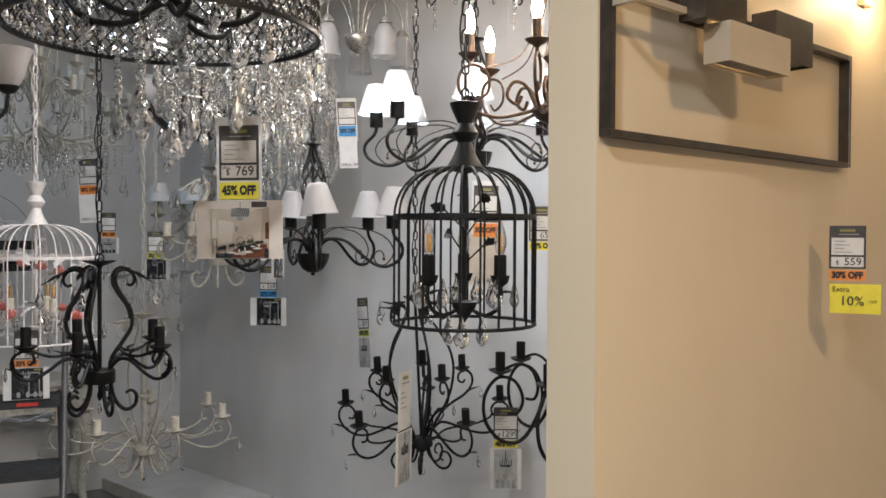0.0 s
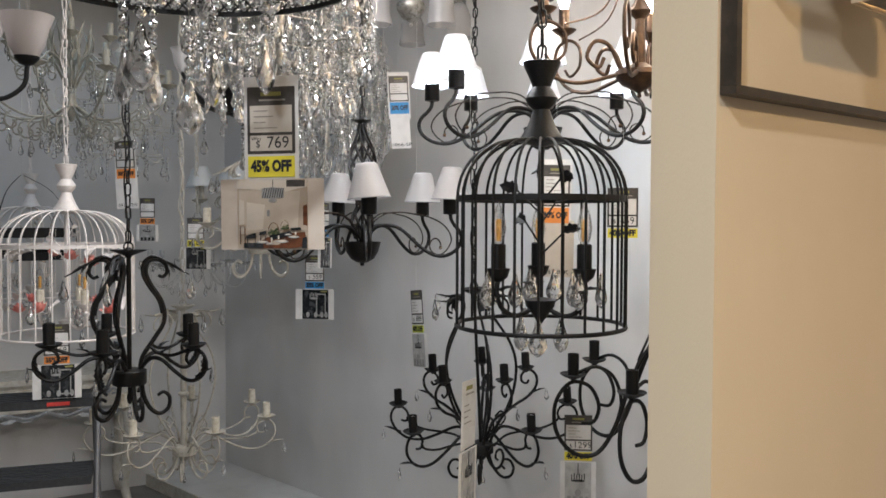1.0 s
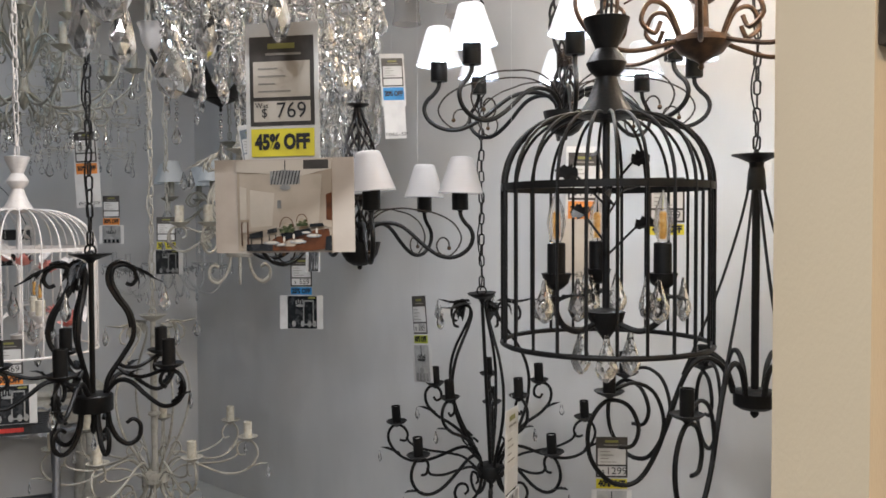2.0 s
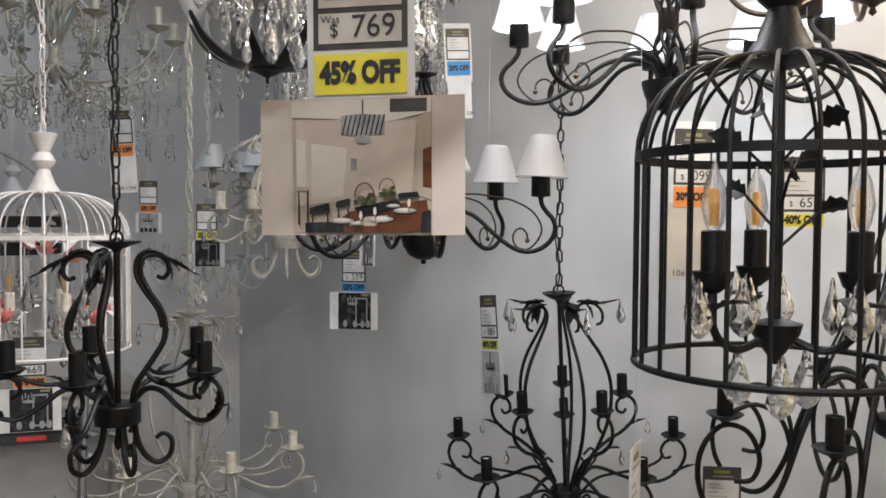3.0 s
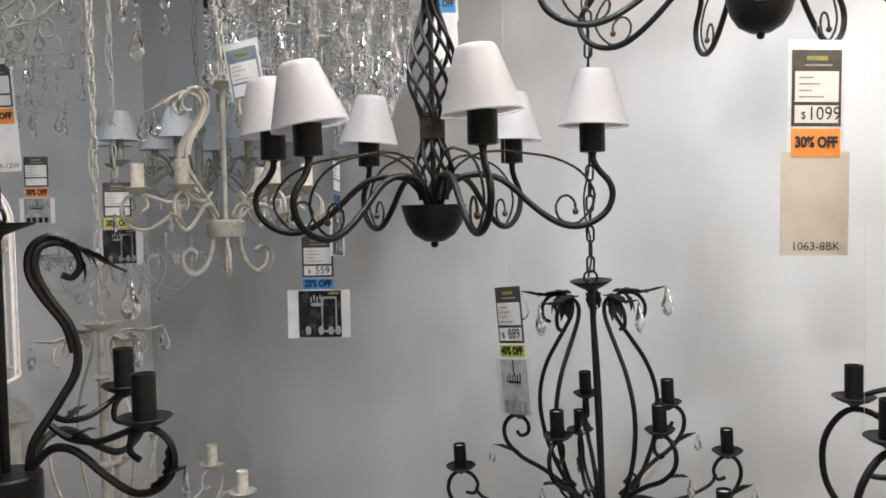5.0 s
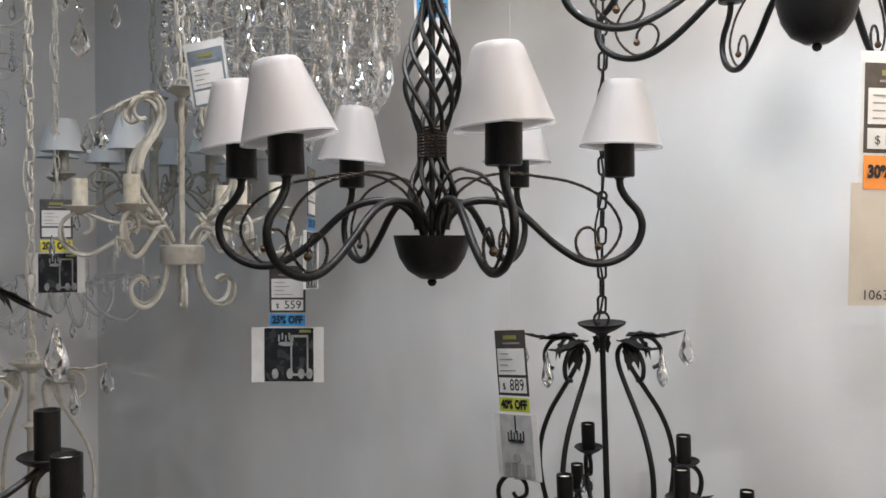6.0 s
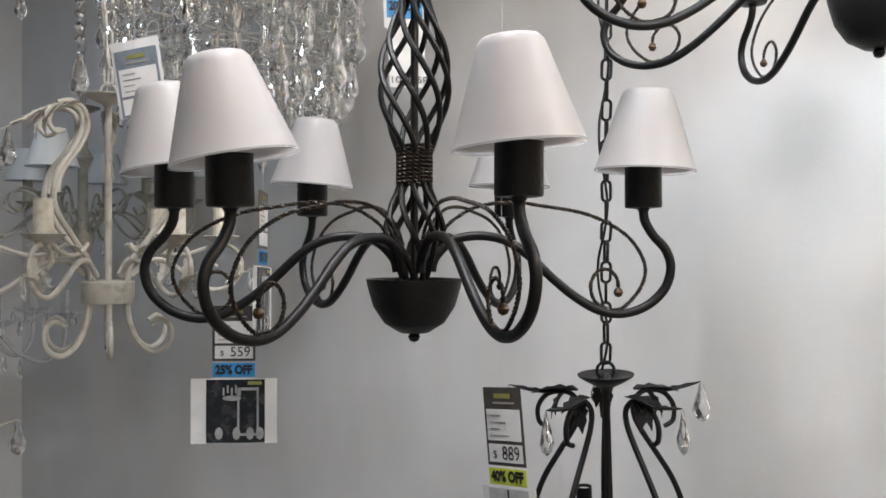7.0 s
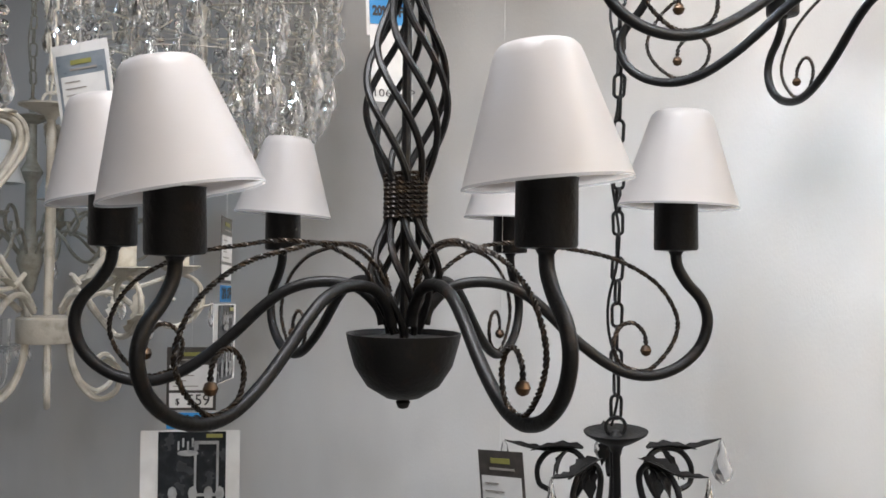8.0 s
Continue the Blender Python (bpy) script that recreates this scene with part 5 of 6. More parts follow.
def crystal_cascade(place, R, H, label, mat=SILVER, seed=3, tiers=5, count=58, sag=0.1, size=1.0):
    """A frame of wire scrolls hung with strands of beads and drops; place: centre of the lowest tier."""
    t = thing("crystal_chandelier", place, label, "crystal chandelier", "crystal chandeliers")
    rnd = random.Random(seed)
    part("centre_column", Shape().lathe([(0.004, 0.02), (0.02, 0.05), (0.012, 0.1), (0.014, H), (0.03, H + 0.05), (0.008, H + 0.08)], 14), mat, t)
    frame_s = Shape()
    for k in range(tiers):
        z = H * (k + 0.5) / tiers
        r = R * (0.45 + 0.55 * math.sin(math.pi * (0.2 + 0.55 * k / max(1, tiers - 1))))
        frame_s.tube([(r * math.cos(i * math.pi / 18), r * math.sin(i * math.pi / 18), z) for i in range(36)], 0.0012, 5, True) if k % 2 else None
        for i in range(6):
            frame_s.tube([(0, 0, z), (r * math.cos(i * math.pi / 3 + k), r * math.sin(i * math.pi / 3 + k), z)], 0.0026, 5)
        for i in range(10):
            a = i * math.pi / 5 + k * 0.4
            c, s_ = math.cos(a), math.sin(a)
            sc = [(r * 0.55, z), (r * 0.85, z - 0.04), (r * 1.05, z - 0.01), (r * 1.05, z + 0.04), (r * 0.95, z + 0.05), (r * 0.93, z + 0.02)]
            frame_s.tube(curve([(p * c, p * s_, q) for p, q in sc], 4), 0.0016, 5)
    part("wire_frame", frame_s, mat, t)
    made = 0
    for k in range(tiers):
        z0 = H * (k + 0.5) / tiers
        r = R * (0.45 + 0.55 * math.sin(math.pi * (0.2 + 0.55 * k / max(1, tiers - 1))))
        m = count // tiers
        for i in range(m):
            a = 2 * math.pi * (i + 0.5 * (k % 2)) / m + 0.1 * rnd.random()
            rr = r * (0.97 + 0.1 * rnd.random()) if i % 4 else r * 0.6
            x, y = rr * math.cos(a), rr * math.sin(a)
            z = z0 - 0.004
            part("strand_wire", Shape().tube([(x, y, z0), (x, y, z0 - sag)], 0.0005, 4), mat, t)
            for b in range(rnd.randint(2, 4)):
                crystal(t, (x, y, z - 0.008), BEAD, 0.8 + 0.3 * rnd.random())
                z -= 0.018
            crystal(t, (x, y, z), PENDELOQUE if (i + k) % 2 == 0 else DROP, size * (0.75 + 0.4 * rnd.random()))
    canopy_and_chain(t, H + 0.08, place[2], mat)
    return t


crystal_cascade((-1.43, 4.2, 1.985), 0.3, 0.62, "wide clear crystal chandelier with beaded strands and drops", PALE_WIRE, count=330, tiers=8, size=1.3)
crystal_cascade((-0.98, 2.55, 2.05), 0.25, 0.4, "small dense crystal chandelier with large clear drops", SILVER, 21, 5, 200, 0.03)
crystal_cascade((-2.62, 4.35, 1.95), 0.3, 0.55, "clear crystal chandelier with glass drops near the side wall", CREAM, 8, 4, 52)

# ---- black ribbon-arm chandelier ----


def ribbon_chandelier(place, label):
    t = thing("ribbon_chandelier", place, label, "chandelier")
    part("hub", Shape().lathe([(0.001, 0), (0.006, 0.006), (0.004, 0.016), (0.012, 0.022), (0.05, 0.04), (0.055, 0.052), (0.02, 0.066), (0.012, 0.09), (0.012, 0.3)], 20), IRON_MATT, t)
    s = Shape()
    line = curve(rz([(0.03, 0.046), (0.09, 0.05), (0.15, 0.074), (0.2, 0.118), (0.235, 0.175)]), 5)
    vs, fs = [], []
    for i, p in enumerate(line):
        w = 0.027 * (1 - 1.6 * max(0.0, i / len(line) - 0.55)) * (0.6 + 0.4 * min(1.0, 4 * i / len(line)))
        vs += [p + Vector((0, -w, 0.004)), p + Vector((0, w, 0.004)), p + Vector((0, w, -0.002)), p + Vector((0, -w, -0.002))]
    for i in range(len(line) - 1):
        for j in range(4):
            fs.append((4 * i + j, 4 * i + (j + 1) % 4, 4 * i + 4 + (j + 1) % 4, 4 * i + 4 + j))
    s.add(vs, fs + [(0, 3, 2, 1), (len(vs) - 4, len(vs) - 3, len(vs) - 2, len(vs) - 1)])
    arm = s.mesh("ribbon_arm", IRON_MATT)
    tulip = Shape().lathe([(0.012, 0.2), (0.03, 0.215), (0.05, 0.25), (0.055, 0.285), (0.066, 0.305), (0.0645, 0.3055), (0.053, 0.285), (0.048, 0.25), (0.028, 0.217)], 18, cap=False).mesh("tulip_shade", PETAL_GLASS)
    for i in range(8):
        m = spin(i, 8, 6)
        part("ribbon_arm", arm, IRON_MATT, t, "flat black ribbon arm", m)
        if i == 4:
            part("tulip_shade", tulip, PETAL_GLASS, t, "frosted pinkish-white glass shade", m @ pose(0.225, 0, -0.01) @ Matrix.Diagonal((0.8, 0.8, 1, 1)))
        crystal(t, m @ Vector((0.18, 0, 0.08)), PENDELOQUE, 0.7)
        crystal(t, m @ Vector((0.18, 0, 0.02)), DROP, 0.9)
    part("strand_wire", Shape().tube([(0, 0, 0), (0, 0, -0.1)], 0.0005, 4), SILVER, t)
    for k in range(5):
        crystal(t, (0, 0, -0.012 - 0.018 * k), BEAD, 0.9)
    crystal(t, (0, 0, -0.1), PENDELOQUE, 0.95)
    m = spin(4, 8, 6)
    part("strand_wire", Shape().tube([m @ Vector((0.15, 0, 0.07)), m @ Vector((0.15, 0, -0.04))], 0.0005, 4), SILVER, t)
    for k in range(5):
        crystal(t, m @ Vector((0.15, 0, 0.05 - 0.018 * k)), BEAD, 0.9)
    crystal(t, m @ Vector((0.15, 0, -0.04)), PENDELOQUE, 0.95)
    canopy_and_chain(t, 0.3, place[2], IRON_MATT)


ribbon_chandelier((-1.452, 3.32, 2.034), "black ribbon-arm chandelier with frosted shades and crystal drops")

# ---- silver chandelier with a white rose and hanging tulip shades ----


def rose_chandelier(place, label):
    t = thing("rose_chandelier", place, label, "chandelier")
    part("bowl", Shape().lathe([(0.001, 0), (0.008, 0.008), (0.005, 0.018), (0.014, 0.024), (0.04, 0.04), (0.058, 0.068), (0.063, 0.09), (0.058, 0.1), (0.02, 0.104)], 24), SILVER, t)
    arm = scroll_arm([(0.03, 0.1), (0.05, 0.2), (0.1, 0.28), (0.17, 0.27), (0.21, 0.2), (0.215, 0.15)], 0.006).mesh("arm", SILVER)
    sh = Shape().lathe([(0.014, 0.12), (0.03, 0.11), (0.052, 0.06), (0.05, 0.02), (0.06, -0.03), (0.058, -0.03), (0.047, 0.02), (0.049, 0.06), (0.028, 0.105)], 18, cap=False).mesh("tulip_shade", PETAL_GLASS)
    for i in range(5):
        m = spin(i, 5, 30)
        part("arm", arm, SILVER, t, "", m)
        part("cap", Shape().lathe([(0.01, 0.15), (0.028, 0.13), (0.03, 0.118), (0.012, 0.12)], 16), SILVER, t, "", m @ pose(0.215, 0, 0))
        part("tulip_shade", sh, PETAL_GLASS, t, "frosted white glass tulip shade", m @ pose(0.215, 0, 0))
        part("rose", rose(0.035, ROSE_WHITE), ROSE_WHITE, t, "white porcelain rose", m @ pose(0.1, 0.0, 0.3, 35, 0, 40 * i))
    part("stem", Shape().tube([(0, 0, 0.1), (0, 0, 0.4)], 0.008, 8), SILVER, t)
    canopy_and_chain(t, 0.4, place[2], SILVER)


rose_chandelier((-0.918, 3.8, 2.49), "antique silver chandelier with white roses and frosted tulip shades")

# ---- large olive-cream chandelier hung with crystals ----


def branch_chandelier(place, label, R=0.42):
    t = thing("branch_chandelier", place, label, "chandelier")
    part("column", Shape().lathe([(0.003, -0.05), (0.012, -0.04), (0.022, -0.01), (0.03, 0.02), (0.018, 0.05), (0.014, 0.3), (0.03, 0.34), (0.01, 0.4)], 18), OLIVE, t)
    low = scroll_arm([(0.02, 0.02), (0.1, -0.03), (0.2, -0.045), (0.31, -0.01), (0.39, 0.06), (0.41, 0.12)], 0.0058)
    for c, e, q in ((0.09, -0.075, 0.042), (0.17, -0.1, 0.05), (0.27, -0.075, 0.045), (0.35, -0.03, 0.035)):
        low.tube([(c + q * (1 - 0.09 * k) * math.cos(1.4 - k * 0.6), 0.012 * math.sin(c * 90), e + q * (1 - 0.09 * k) * math.sin(1.4 - k * 0.6)) for k in range(11)], 0.0042, 6)
    high = scroll_arm([(0.02, 0.1), (0.07, 0.2), (0.14, 0.23), (0.2, 0.19), (0.245, 0.21), (0.26, 0.28)], 0.005)
    for c, e, q in ((0.12, 0.17, 0.045), (0.2, 0.15, 0.035)):
        high.tube([(c + q * (1 - 0.09 * k) * math.cos(1.4 - k * 0.6), 0, e + q * (1 - 0.09 * k) * math.sin(1.4 - k * 0.6)) for k in range(11)], 0.004, 6)
    high.side("leaf").leaf((0.07, 0, 0.2), (0.3, 0.3, 1), (1, 0, 0), 0.18, 0.026, 0.3)
    high.side("leaf").leaf((0.05, 0, 0.17), (0.6, -0.3, 1), (1, 0, 0), 0.15, 0.024, 0.3)
    low, high = low.mesh("arm", OLIVE), high.mesh("upper_arm", OLIVE)
    for i in range(10):
        m, h = spin(i, 10), spin(i + 0.5, 10)
        part("arm", low, OLIVE, t, "", m)
        candle(t, m @ pose(0.41, 0, 0.135), OLIVE, OLIVE, 0.07, 0.014)
        part("upper_arm", high, OLIVE, t, "", h)
        candle(t, h @ pose(0.26, 0, 0.29), OLIVE, OLIVE, 0.06, 0.013, 0.034)
        for r, z in ((0.4, 0.08), (0.3, -0.11), (0.12, -0.11), (0.2, -0.14)):
            crystal(t, m @ Vector((r, 0.01, z)), BEAD, 1.0)
            crystal(t, m @ Vector((r, 0.01, z - 0.012)), PENDELOQUE, 0.75)
        crystal(t, h @ Vector((0.26, 0, 0.26)), DROP, 1.0)
        crystal(t, h @ Vector((0.17, 0, 0.1)), PENDELOQUE, 0.7)
    canopy_and_chain(t, 0.4, place[2], CREAM)


branch_chandelier((-2.42, 3.66, 2.16), "large olive-cream branching chandelier hung with crystal drops")

# ---- clear glass-arm chandelier ----


def glass_arm_chandelier(place, label):
    t = thing("glass_arm_chandelier", place, label, "crystal chandelier", "crystal chandeliers")
    part("glass_column", Shape().lathe([(0.004, -0.04), (0.02, -0.02), (0.03, 0.02), (0.012, 0.05), (0.03, 0.1), (0.015, 0.2), (0.035, 0.27), (0.012, 0.32)], 16), CLEAR, t)
    arm = Shape().tube(curve(rz([(0.02, 0.06), (0.07, 0.03), (0.13, -0.04), (0.19, -0.06), (0.235, -0.02), (0.24, 0.05)]), 5), 0.0055, 8).mesh("glass_arm", CLEAR)
    pan = Shape().lathe([(0.008, 0.05), (0.03, 0.055), (0.055, 0.07), (0.056, 0.072), (0.03, 0.06), (0.008, 0.058)], 20, cap=False).mesh("glass_pan", CLEAR)
    for i in range(6):
        m = spin(i, 6, 14)
        part("glass_arm", arm, CLEAR, t, "clear curved glass arm", m)
        part("glass_pan", pan, CLEAR, t, "", m @ pose(0.24, 0, 0))
        part("candle_sleeve", Shape().lathe([(0.012, 0.06), (0.012, 0.13), (0.009, 0.132)], 14), CLEAR, t, "", m @ pose(0.24, 0, 0))
        for a in range(5):
            crystal(t, m @ pose(0.24, 0, 0.068, 0, 0, 72 * a) @ Vector((0.053, 0, 0)), DROP, 0.8)
        crystal(t, m @ Vector((0.13, 0, -0.05)), DROP, 1.0)
    canopy_and_chain(t, 0.32, place[2], CREAM)


glass_arm_chandelier((-2.16, 4.3, 1.4), "clear glass six-arm chandelier with small drops")

# ---- black scroll fitting with drops high up, and a shaded arm lamp ----


def scroll_crown(place, label):
    t = thing("scroll_crown_chandelier", place, label, "chandelier")
    part("ring", Shape().tube([(0.2 * math.cos(i * math.pi / 16), 0.2 * math.sin(i * math.pi / 16), 0.1) for i in range(32)], 0.005, 7, True), IRON_MATT, t)
    sc = scroll_arm([(0.01, 0.3), (0.1, 0.25), (0.19, 0.12), (0.22, 0.05), (0.26, 0.04), (0.27, 0.08), (0.245, 0.095), (0.235, 0.075)], 0.005).mesh("scroll", IRON_MATT)
    for i in range(8):
        m = spin(i, 8, 5)
        part("scroll", sc, IRON_MATT, t, "", m)
        z = 0.05
        for b in range(3):
            crystal(t, m @ Vector((0.222, 0, z - 0.01)), BEAD, 1.0)
            z -= 0.022
        crystal(t, m @ Vector((0.222, 0, z)), DROP, 1.0)
        crystal(t, m @ pose(0, 0, 0, 0, 0, 22) @ Vector((0.2, 0, 0.09)), PENDELOQUE, 0.7)
    part("centre_rod", Shape().tube([(0, 0, 0.1), (0, 0, 0.32)], 0.007, 8), IRON_MATT, t)
    canopy_and_chain(t, 0.32, place[2], IRON_MATT)


scroll_crown((-0.32, 3.2, 2.56), "black wire scroll chandelier with crystal drops")


def arm_lamp(place, label):
    t = thing("bowl_shade_chandelier", place, label, "chandelier")
    part("column", Shape().lathe([(0.003, -0.12), (0.02, -0.1), (0.035, -0.06), (0.015, -0.02), (0.012, 0.3), (0.03, 0.31), (0.008, 0.33)], 16), IRON_MATT, t)
    arm = scroll_arm([(0.03, -0.07), (0.08, -0.1), (0.14, -0.1), (0.19, -0.06), (0.2, -0.01), (0.2, 0.02)], 0.007, 0.007).mesh("arm", IRON_MATT)
    for i in range(5):
        m = spin(i, 5, -35)
        part("arm", arm, IRON_MATT, t, "", m)
        part("cup", Shape().lathe([(0.006, 0.0), (0.02, 0.005), (0.034, 0.02), (0.036, 0.028), (0.03, 0.026)], 18), IRON_MATT, t, "", m @ pose(0.2, 0, 0))
        part("glass_shade", Shape().lathe([(0.03, 0.022), (0.05, 0.06), (0.062, 0.11), (0.078, 0.15), (0.0765, 0.15), (0.06, 0.11), (0.048, 0.06), (0.028, 0.026)], 26, cap=False), BELL_GLASS, t, "frosted white bell shade", m @ pose(0.2, 0, 0))
    canopy_and_chain(t, 0.33, place[2], IRON_MATT)


arm_lamp((-1.96, 2.46, 2.14), "black iron chandelier with frosted white bell shades")

# ---- wall light on the partition ----


frame_lamp = new("frame_wall_light")
frame_lamp.matrix_basis = FACE @ pose(0.006, -0.002, 1.893)
tagged(frame_lamp, "dark rectangular frame wall light with metal box shades", "wall light")
W, HH = 1.155, 0.312
for nm, x, z, sx, sz in (("frame_bar", W / 2, 0, W, 0.014), ("frame_bar", W / 2, HH, W, 0.014), ("frame_bar", 0.007, HH / 2, 0.014, HH - 0.015), ("frame_bar", W - 0.007, HH / 2, 0.014, HH - 0.015)):
    part(nm, Shape().box(x, -0.015, z, sx, 0.03, sz), LAMP_DARK, frame_lamp, smooth=False)


def box_shade(s0, s1, out0, out1, z0, z1, mat):
    """A box of sheet metal, open above and below, round a recessed glowing strip."""
    x, y, z = (s0 + s1) / 2 - 0.006, 0.002 - (out0 + out1) / 2, (z0 + z1) / 2 - 1.893
    sx, sy, sz, w = s1 - s0, out1 - out0, z1 - z0, 0.003
    sh = part("box_shade", Shape().box(x - sx / 2, y, z, w, sy + w, sz), mat, frame_lamp, smooth=False)
    for cx, cy, wx, wy in ((x + sx / 2, y, w, sy + w), (x, y - sy / 2, sx - w, w), (x, y + sy / 2, sx - w, w)):
        part("side_plate", Shape().box(cx, cy, z, wx, wy, sz), mat, sh, smooth=False)
    part("louvre", Shape().box(x, y, z - sz / 2 + 0.008, sx - 0.008, sy - 0.008, 0.003), LADDER_GREY, sh, "dark recessed louvre", smooth=False)
    part("warm_strip", Shape().box(x, y, z + sz * 0.2, sx * 0.8, sy * 0.5, 0.006), LED_WARM, sh, "glowing warm strip", smooth=False)


box_shade(0.244, 0.509, 0.1, 0.16, 2.053, 2.138, SATIN)
box_shade(0.56, 0.754, 0.04, 0.1, 2.114, 2.228, LAMP_DARK)
box_shade(0.178, 0.345, 0.08, 0.14, 2.136, 2.25, LAMP_DARK)
part("mount_bar", Shape().box(0.12, -0.088, 0.264, 0.235, 0.016, 0.014), SATIN, frame_lamp, smooth=False)
part("mount_bar", Shape().box(0.45, -0.088, 0.25, 0.42, 0.016, 0.014), LAMP_DARK, frame_lamp, smooth=False)
part("mount_arm", Shape().box(0.01, -0.055, 0.264, 0.014, 0.05, 0.014), SATIN, frame_lamp, smooth=False)

spot = new("wall_spotlight")
spot.matrix_basis = FACE @ pose(1.3, -0.002, 2.42)
tagged(spot, "small wall spotlight with a warm glowing bulb", "wall light")
part("back_plate", Shape().box(0, -0.01, 0, 0.06, 0.02, 0.06), SATIN, spot, smooth=False)
part("stalk", Shape().tube([(0, -0.02, 0), (0, -0.1, 0.01)], 0.008, 8), SATIN, spot)
part("bulb", Shape().lathe([(0.01, -0.03), (0.03, -0.01), (0.03, 0.02), (0.01, 0.04)], 16, (0, -0.11, 0)), BULB_SPOT, spot, "lit warm bulb")

wt = price_tag((0.79, 2.44, 1.712), "hanging price tag with a yellow handwritten note", "559", "30% OFF", ORANGE_P, turn=-17, width=0.09)
sheet("yellow_note", wt, 0.02, -0.198, 0.125, 0.08, YELLOW_P, -0.0008, bend=0.01)
lettering("Extra", 0.02, INK, wt, -0.015, -0.173, y=-0.004)
lettering("10%", 0.036, INK, wt, 0.012, -0.205, y=-0.004)
lettering("OFF", 0.011, INK, wt, 0.064, -0.205, y=-0.004)

# ---- tags that hang among the chandeliers ----
price_tag((-0.647, 1.708, 1.909), "hanging price tag with a glossy dining room photo", "769", "45% OFF", YELLOW_P, "dining", turn=1, tilt=-0.6, width=0.0865, ratio=1.33, off_h=0.036, photo_w=0.188, photo_h=0.122, border=True, word="Was", box_mat=BEIGE)
price_tag((-1.335, 3.775, 1.53), "hanging price tag with a dark chandelier photo", "559", "25% OFF", BLUE_P, "dark", code="", turn=3, width=0.085)
price_tag((-0.822, 3.505, 1.412), "tilted hanging price tag with a grey chandelier photo", "889", "40% OFF", LIME_P, "pale", turn=-44, tilt=-6, width=0.082, ratio=1.6, photo_w=0.115)
price_tag((-1.008, 3.93, 2.312), "hanging price tag with a long white handwritten slip", "", "20% OFF", BLUE_P, "", "1066-5P", turn=22, tilt=-3, width=0.085, off_h=0.05, slip=(0.085, 0.16))
price_tag((-0.258, 3.11, 1.863), "hanging price tag with an orange label and beige slip", "1099", "30% OFF", ORANGE_P, "", "1063-8BK", turn=8, tilt=1, width=0.09, ratio=1.5, off_h=0.05, slip=(0.125, 0.185), slip_mat=BEIGE)
price_tag((-0.047, 2.915, 1.78), "hanging price tag with a yellow discount label", "659", "40% OFF", YELLOW_P, "", turn=5, width=0.09)
price_tag((-0.18, 3.1, 1.05), "hanging price tag with a yellow label and pale photo", "1299", "40% OFF", YELLOW_P, "pale", turn=6, width=0.09, photo_w=0.115, photo_h=0.15)
price_tag((-2.33, 3.92, 2.05), "hanging price tag with an orange label and white slip", "", "30% OFF", ORANGE_P, "", "0939-12W", turn=18, tilt=-3, width=0.085, ratio=1.5, off_h=0.045, slip=(0.1, 0.15))
price_tag((-2.29, 4.05, 1.785), "small hanging price tag with an orange label", "", "30% OFF", ORANGE_P, "grey", turn=12, width=0.072, photo_w=0.105, photo_h=0.08)
price_tag((-1.93, 3.85, 1.69), "hanging price tag with a dark product photo", "", "20% OFF", YELLOW_P, "dark", turn=20, width=0.075, photo_w=0.13, photo_h=0.1)
price_tag((-1.5, 3.68, 2.02), "white hanging price tag beside the cream chandelier", "", "", None, "", "", turn=-8, tilt=-9, width=0.085, ratio=1.5, border=True, print_mat=LABEL_FADED)
price_tag((-1.265, 3.72, 1.755), "hanging price tag turned almost edge on", "", "20% OFF", BLUE_P, "dark", tilt=3, turn=90, width=0.085)
price_tag((-0.395, 2.265, 1.31), "hanging price tag with a long slip, seen edge on", "", "", None, "pale", turn=80, tilt=3, width=0.095, ratio=1.65, print_mat=PAPER, photo_w=0.12, photo_h=0.14)
price_tag((-2.13, 3.15, 1.285), "hanging price tag with an orange label and dark photo", "669", "35% OFF", ORANGE_P, "dark", turn=30, width=0.09)

# ---- step ladder ----


def step_ladder(place, turn, label):
    t = thing("step_ladder", place, label, "step ladder", turn=turn)
    for i, (z, y, d) in enumerate(((0.98, 0.0, 0.2), (0.72, -0.13, 0.22), (0.46, -0.26, 0.22), (0.2, -0.39, 0.22))):
        s = Shape().box(0, y, z, 0.4, d, 0.03)
        for k in range(6):
            s.box(0, y - d / 2 + d * (k + 0.5) / 6, z + 0.0165, 0.37, d / 14, 0.003)
        part("tread", s, LADDER_DARK, t, "black ribbed tread", smooth=False)
    for x in (-0.215, 0.215):
        part("front_leg", Shape().tube([(x, 0.15, 1.26), (x, -0.5, 0.012)], 0.013, 10), LADDER_GREY, t)
        part("rear_leg", Shape().tube([(x * 0.9, 0.09, 1.0), (x * 0.95, 0.42, 0.012)], 0.012, 10), LADDER_GREY, t)
        for y in (-0.5, 0.42):
            part("rubber_foot", Shape().lathe([(0.018, 0.0), (0.018, 0.03), (0.014, 0.032)], 12, (x * (1 if y < 0 else 0.95), y, 0)), LADDER_DARK, t)
    part("sticker", Shape().box(0.08, -0.1015, 0.982, 0.08, 0.002, 0.014), RED_LABEL, t, "red and white warning sticker", smooth=False)
    part("spreader", Shape().tube([(-0.2, 0.2, 0.6), (-0.2, -0.2, 0.6)], 0.005, 6), LADDER_GREY, t)
    part("spreader", Shape().tube([(0.2, 0.2, 0.6), (0.2, -0.2, 0.6)], 0.005, 6), LADDER_GREY, t)
    return t


step_ladder((-2.25, 3.2, 0), 31, "folding step ladder with black treads and grey legs")

# ---- carved console table ----


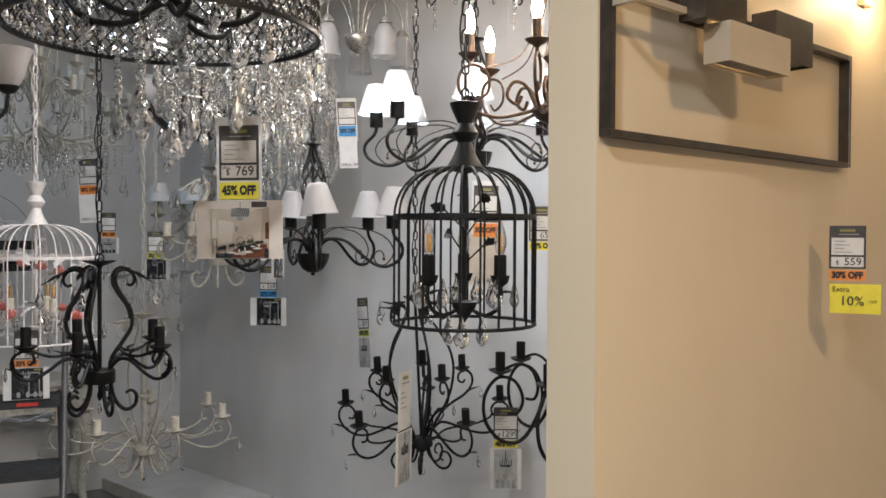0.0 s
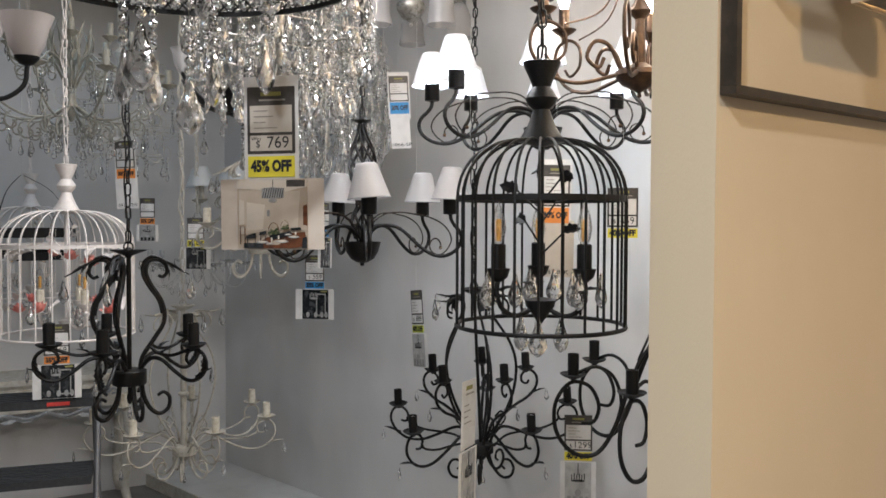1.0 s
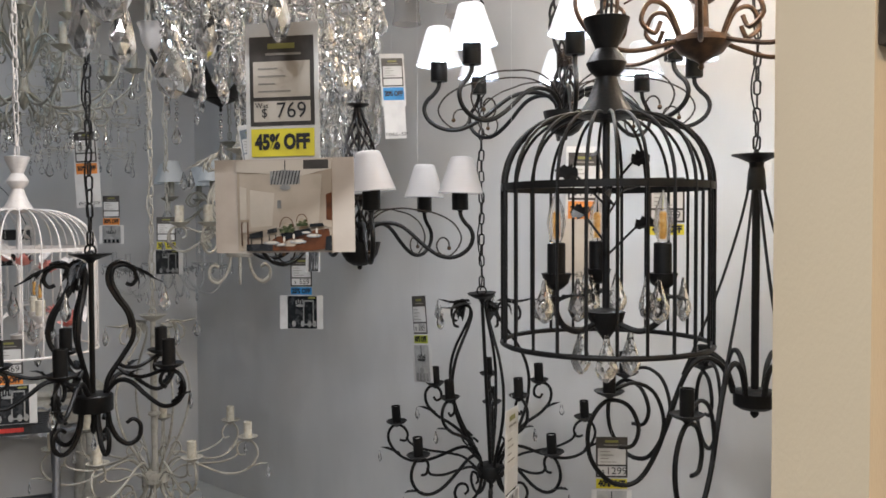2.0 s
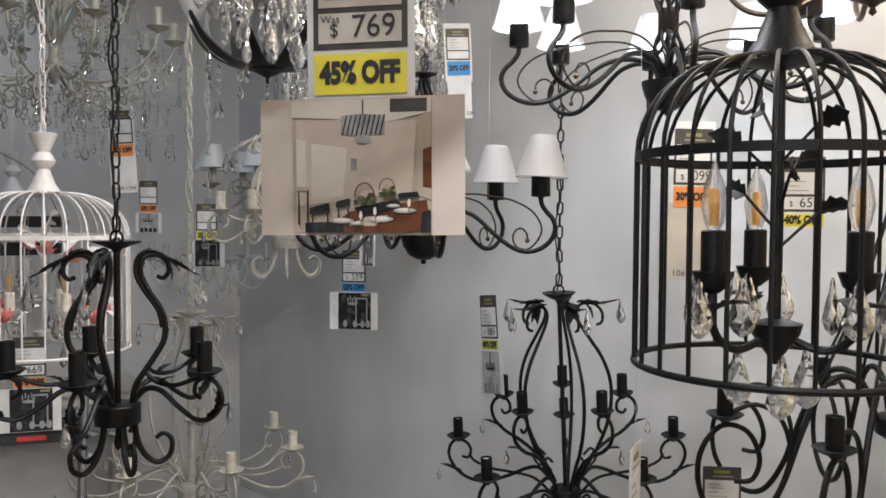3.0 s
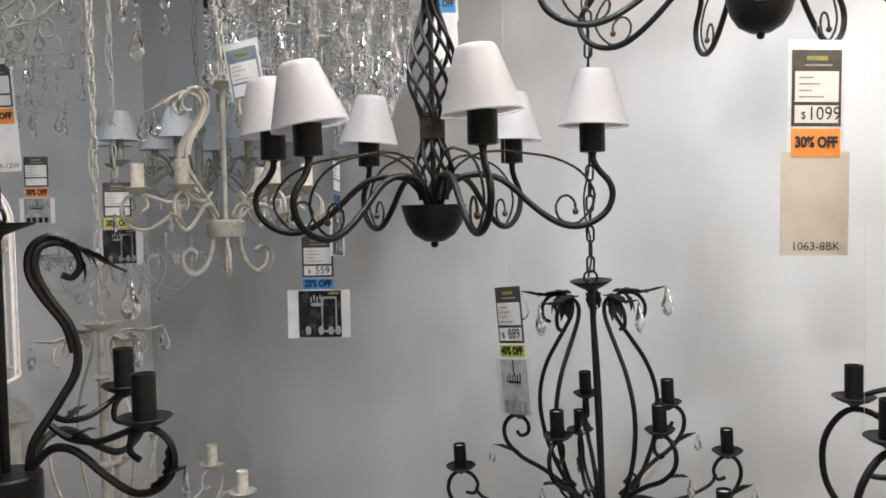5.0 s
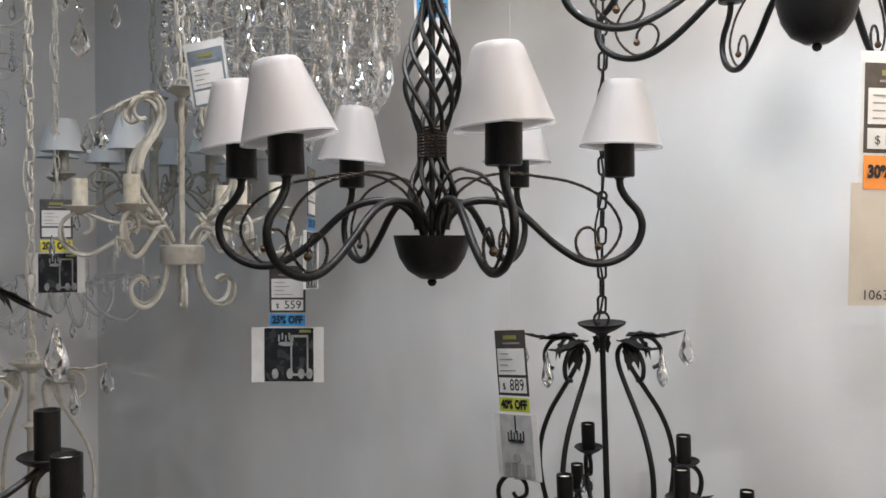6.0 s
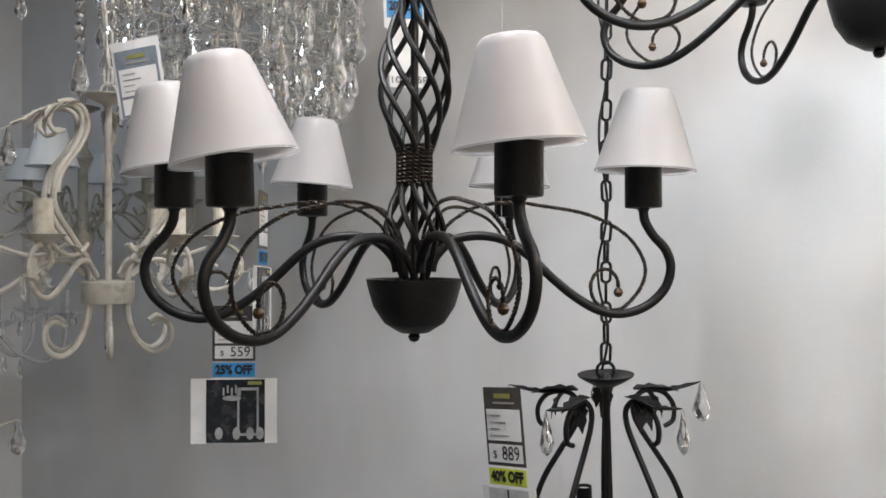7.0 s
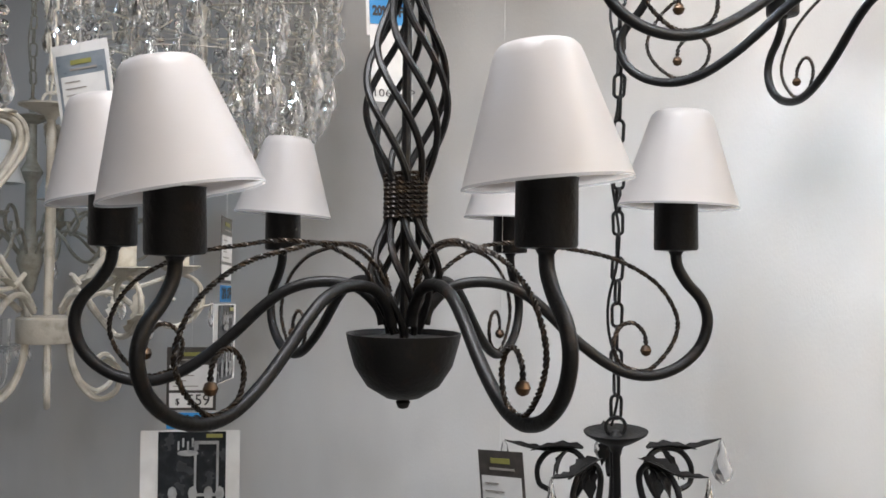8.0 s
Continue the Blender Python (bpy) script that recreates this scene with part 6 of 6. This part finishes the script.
def console_table(place, turn, label):
    t = thing("console_table", place, label, "console table", turn=turn)
    part("top", Shape().box(0, 0, 0.78, 1.0, 0.4, 0.03).box(0, 0, 0.76, 0.96, 0.37, 0.012), CARVED, t, smooth=False)
    part("apron", Shape().box(0, 0, 0.68, 0.9, 0.34, 0.148), CARVED, t, smooth=False)
    for x in (-0.22, 0.22):
        d = part("drawer_front", Shape().box(x, -0.176, 0.69, 0.4, 0.012, 0.1).box(x, -0.183, 0.69, 0.36, 0.004, 0.07), CARVED, t, smooth=False)
        c = Shape()
        for sx in (-1, 1):
            c.tube(curve([(x, -0.19, 0.69), (x + sx * 0.04, -0.19, 0.71), (x + sx * 0.09, -0.19, 0.69), (x + sx * 0.13, -0.19, 0.705), (x + sx * 0.15, -0.19, 0.685), (x + sx * 0.12, -0.19, 0.675)], 4), 0.007, 6)
            c.leaf((x + sx * 0.05, -0.189, 0.69), (sx, 0, 0.1), (0, -1, 0.2), 0.08, 0.04, 0.1)
        part("carving", c, SILVER_LEAF, d, "silvered carved scrollwork")
    c = Shape()
    for sx in (-1, 1):
        c.tube(curve([(0, -0.178, 0.6), (sx * 0.1, -0.178, 0.57), (sx * 0.22, -0.178, 0.6), (sx * 0.32, -0.178, 0.57), (sx * 0.42, -0.178, 0.59)], 4), 0.012, 6)
        for k in range(4):
            c.leaf((sx * (0.06 + 0.09 * k), -0.178, 0.59), (sx, 0, -0.3), (0, -1, 0), 0.09, 0.05, 0.1)
    part("apron_carving", c, SILVER_LEAF, t, "silvered carved scrollwork")
    leg = Shape().tube(curve([(0, 0, 0.62), (0.02, -0.02, 0.5), (0.012, -0.012, 0.32), (-0.006, 0.006, 0.14), (0.006, -0.006, 0.04), (0.02, -0.02, 0.012)], 5), [0.04, 0.02], 10)
    leg = leg.mesh("leg", CARVED)
    for x, y, a in ((-0.42, -0.14, -90), (0.42, -0.14, 0), (-0.42, 0.14, 180), (0.42, 0.14, 90)):
        part("leg", leg, CARVED, t, "", pose(x, y, 0, 0, 0, a))
    return t


console_table((-3.3, 4.62, 0), 42.2, "cream console table with silvered carved drawers")
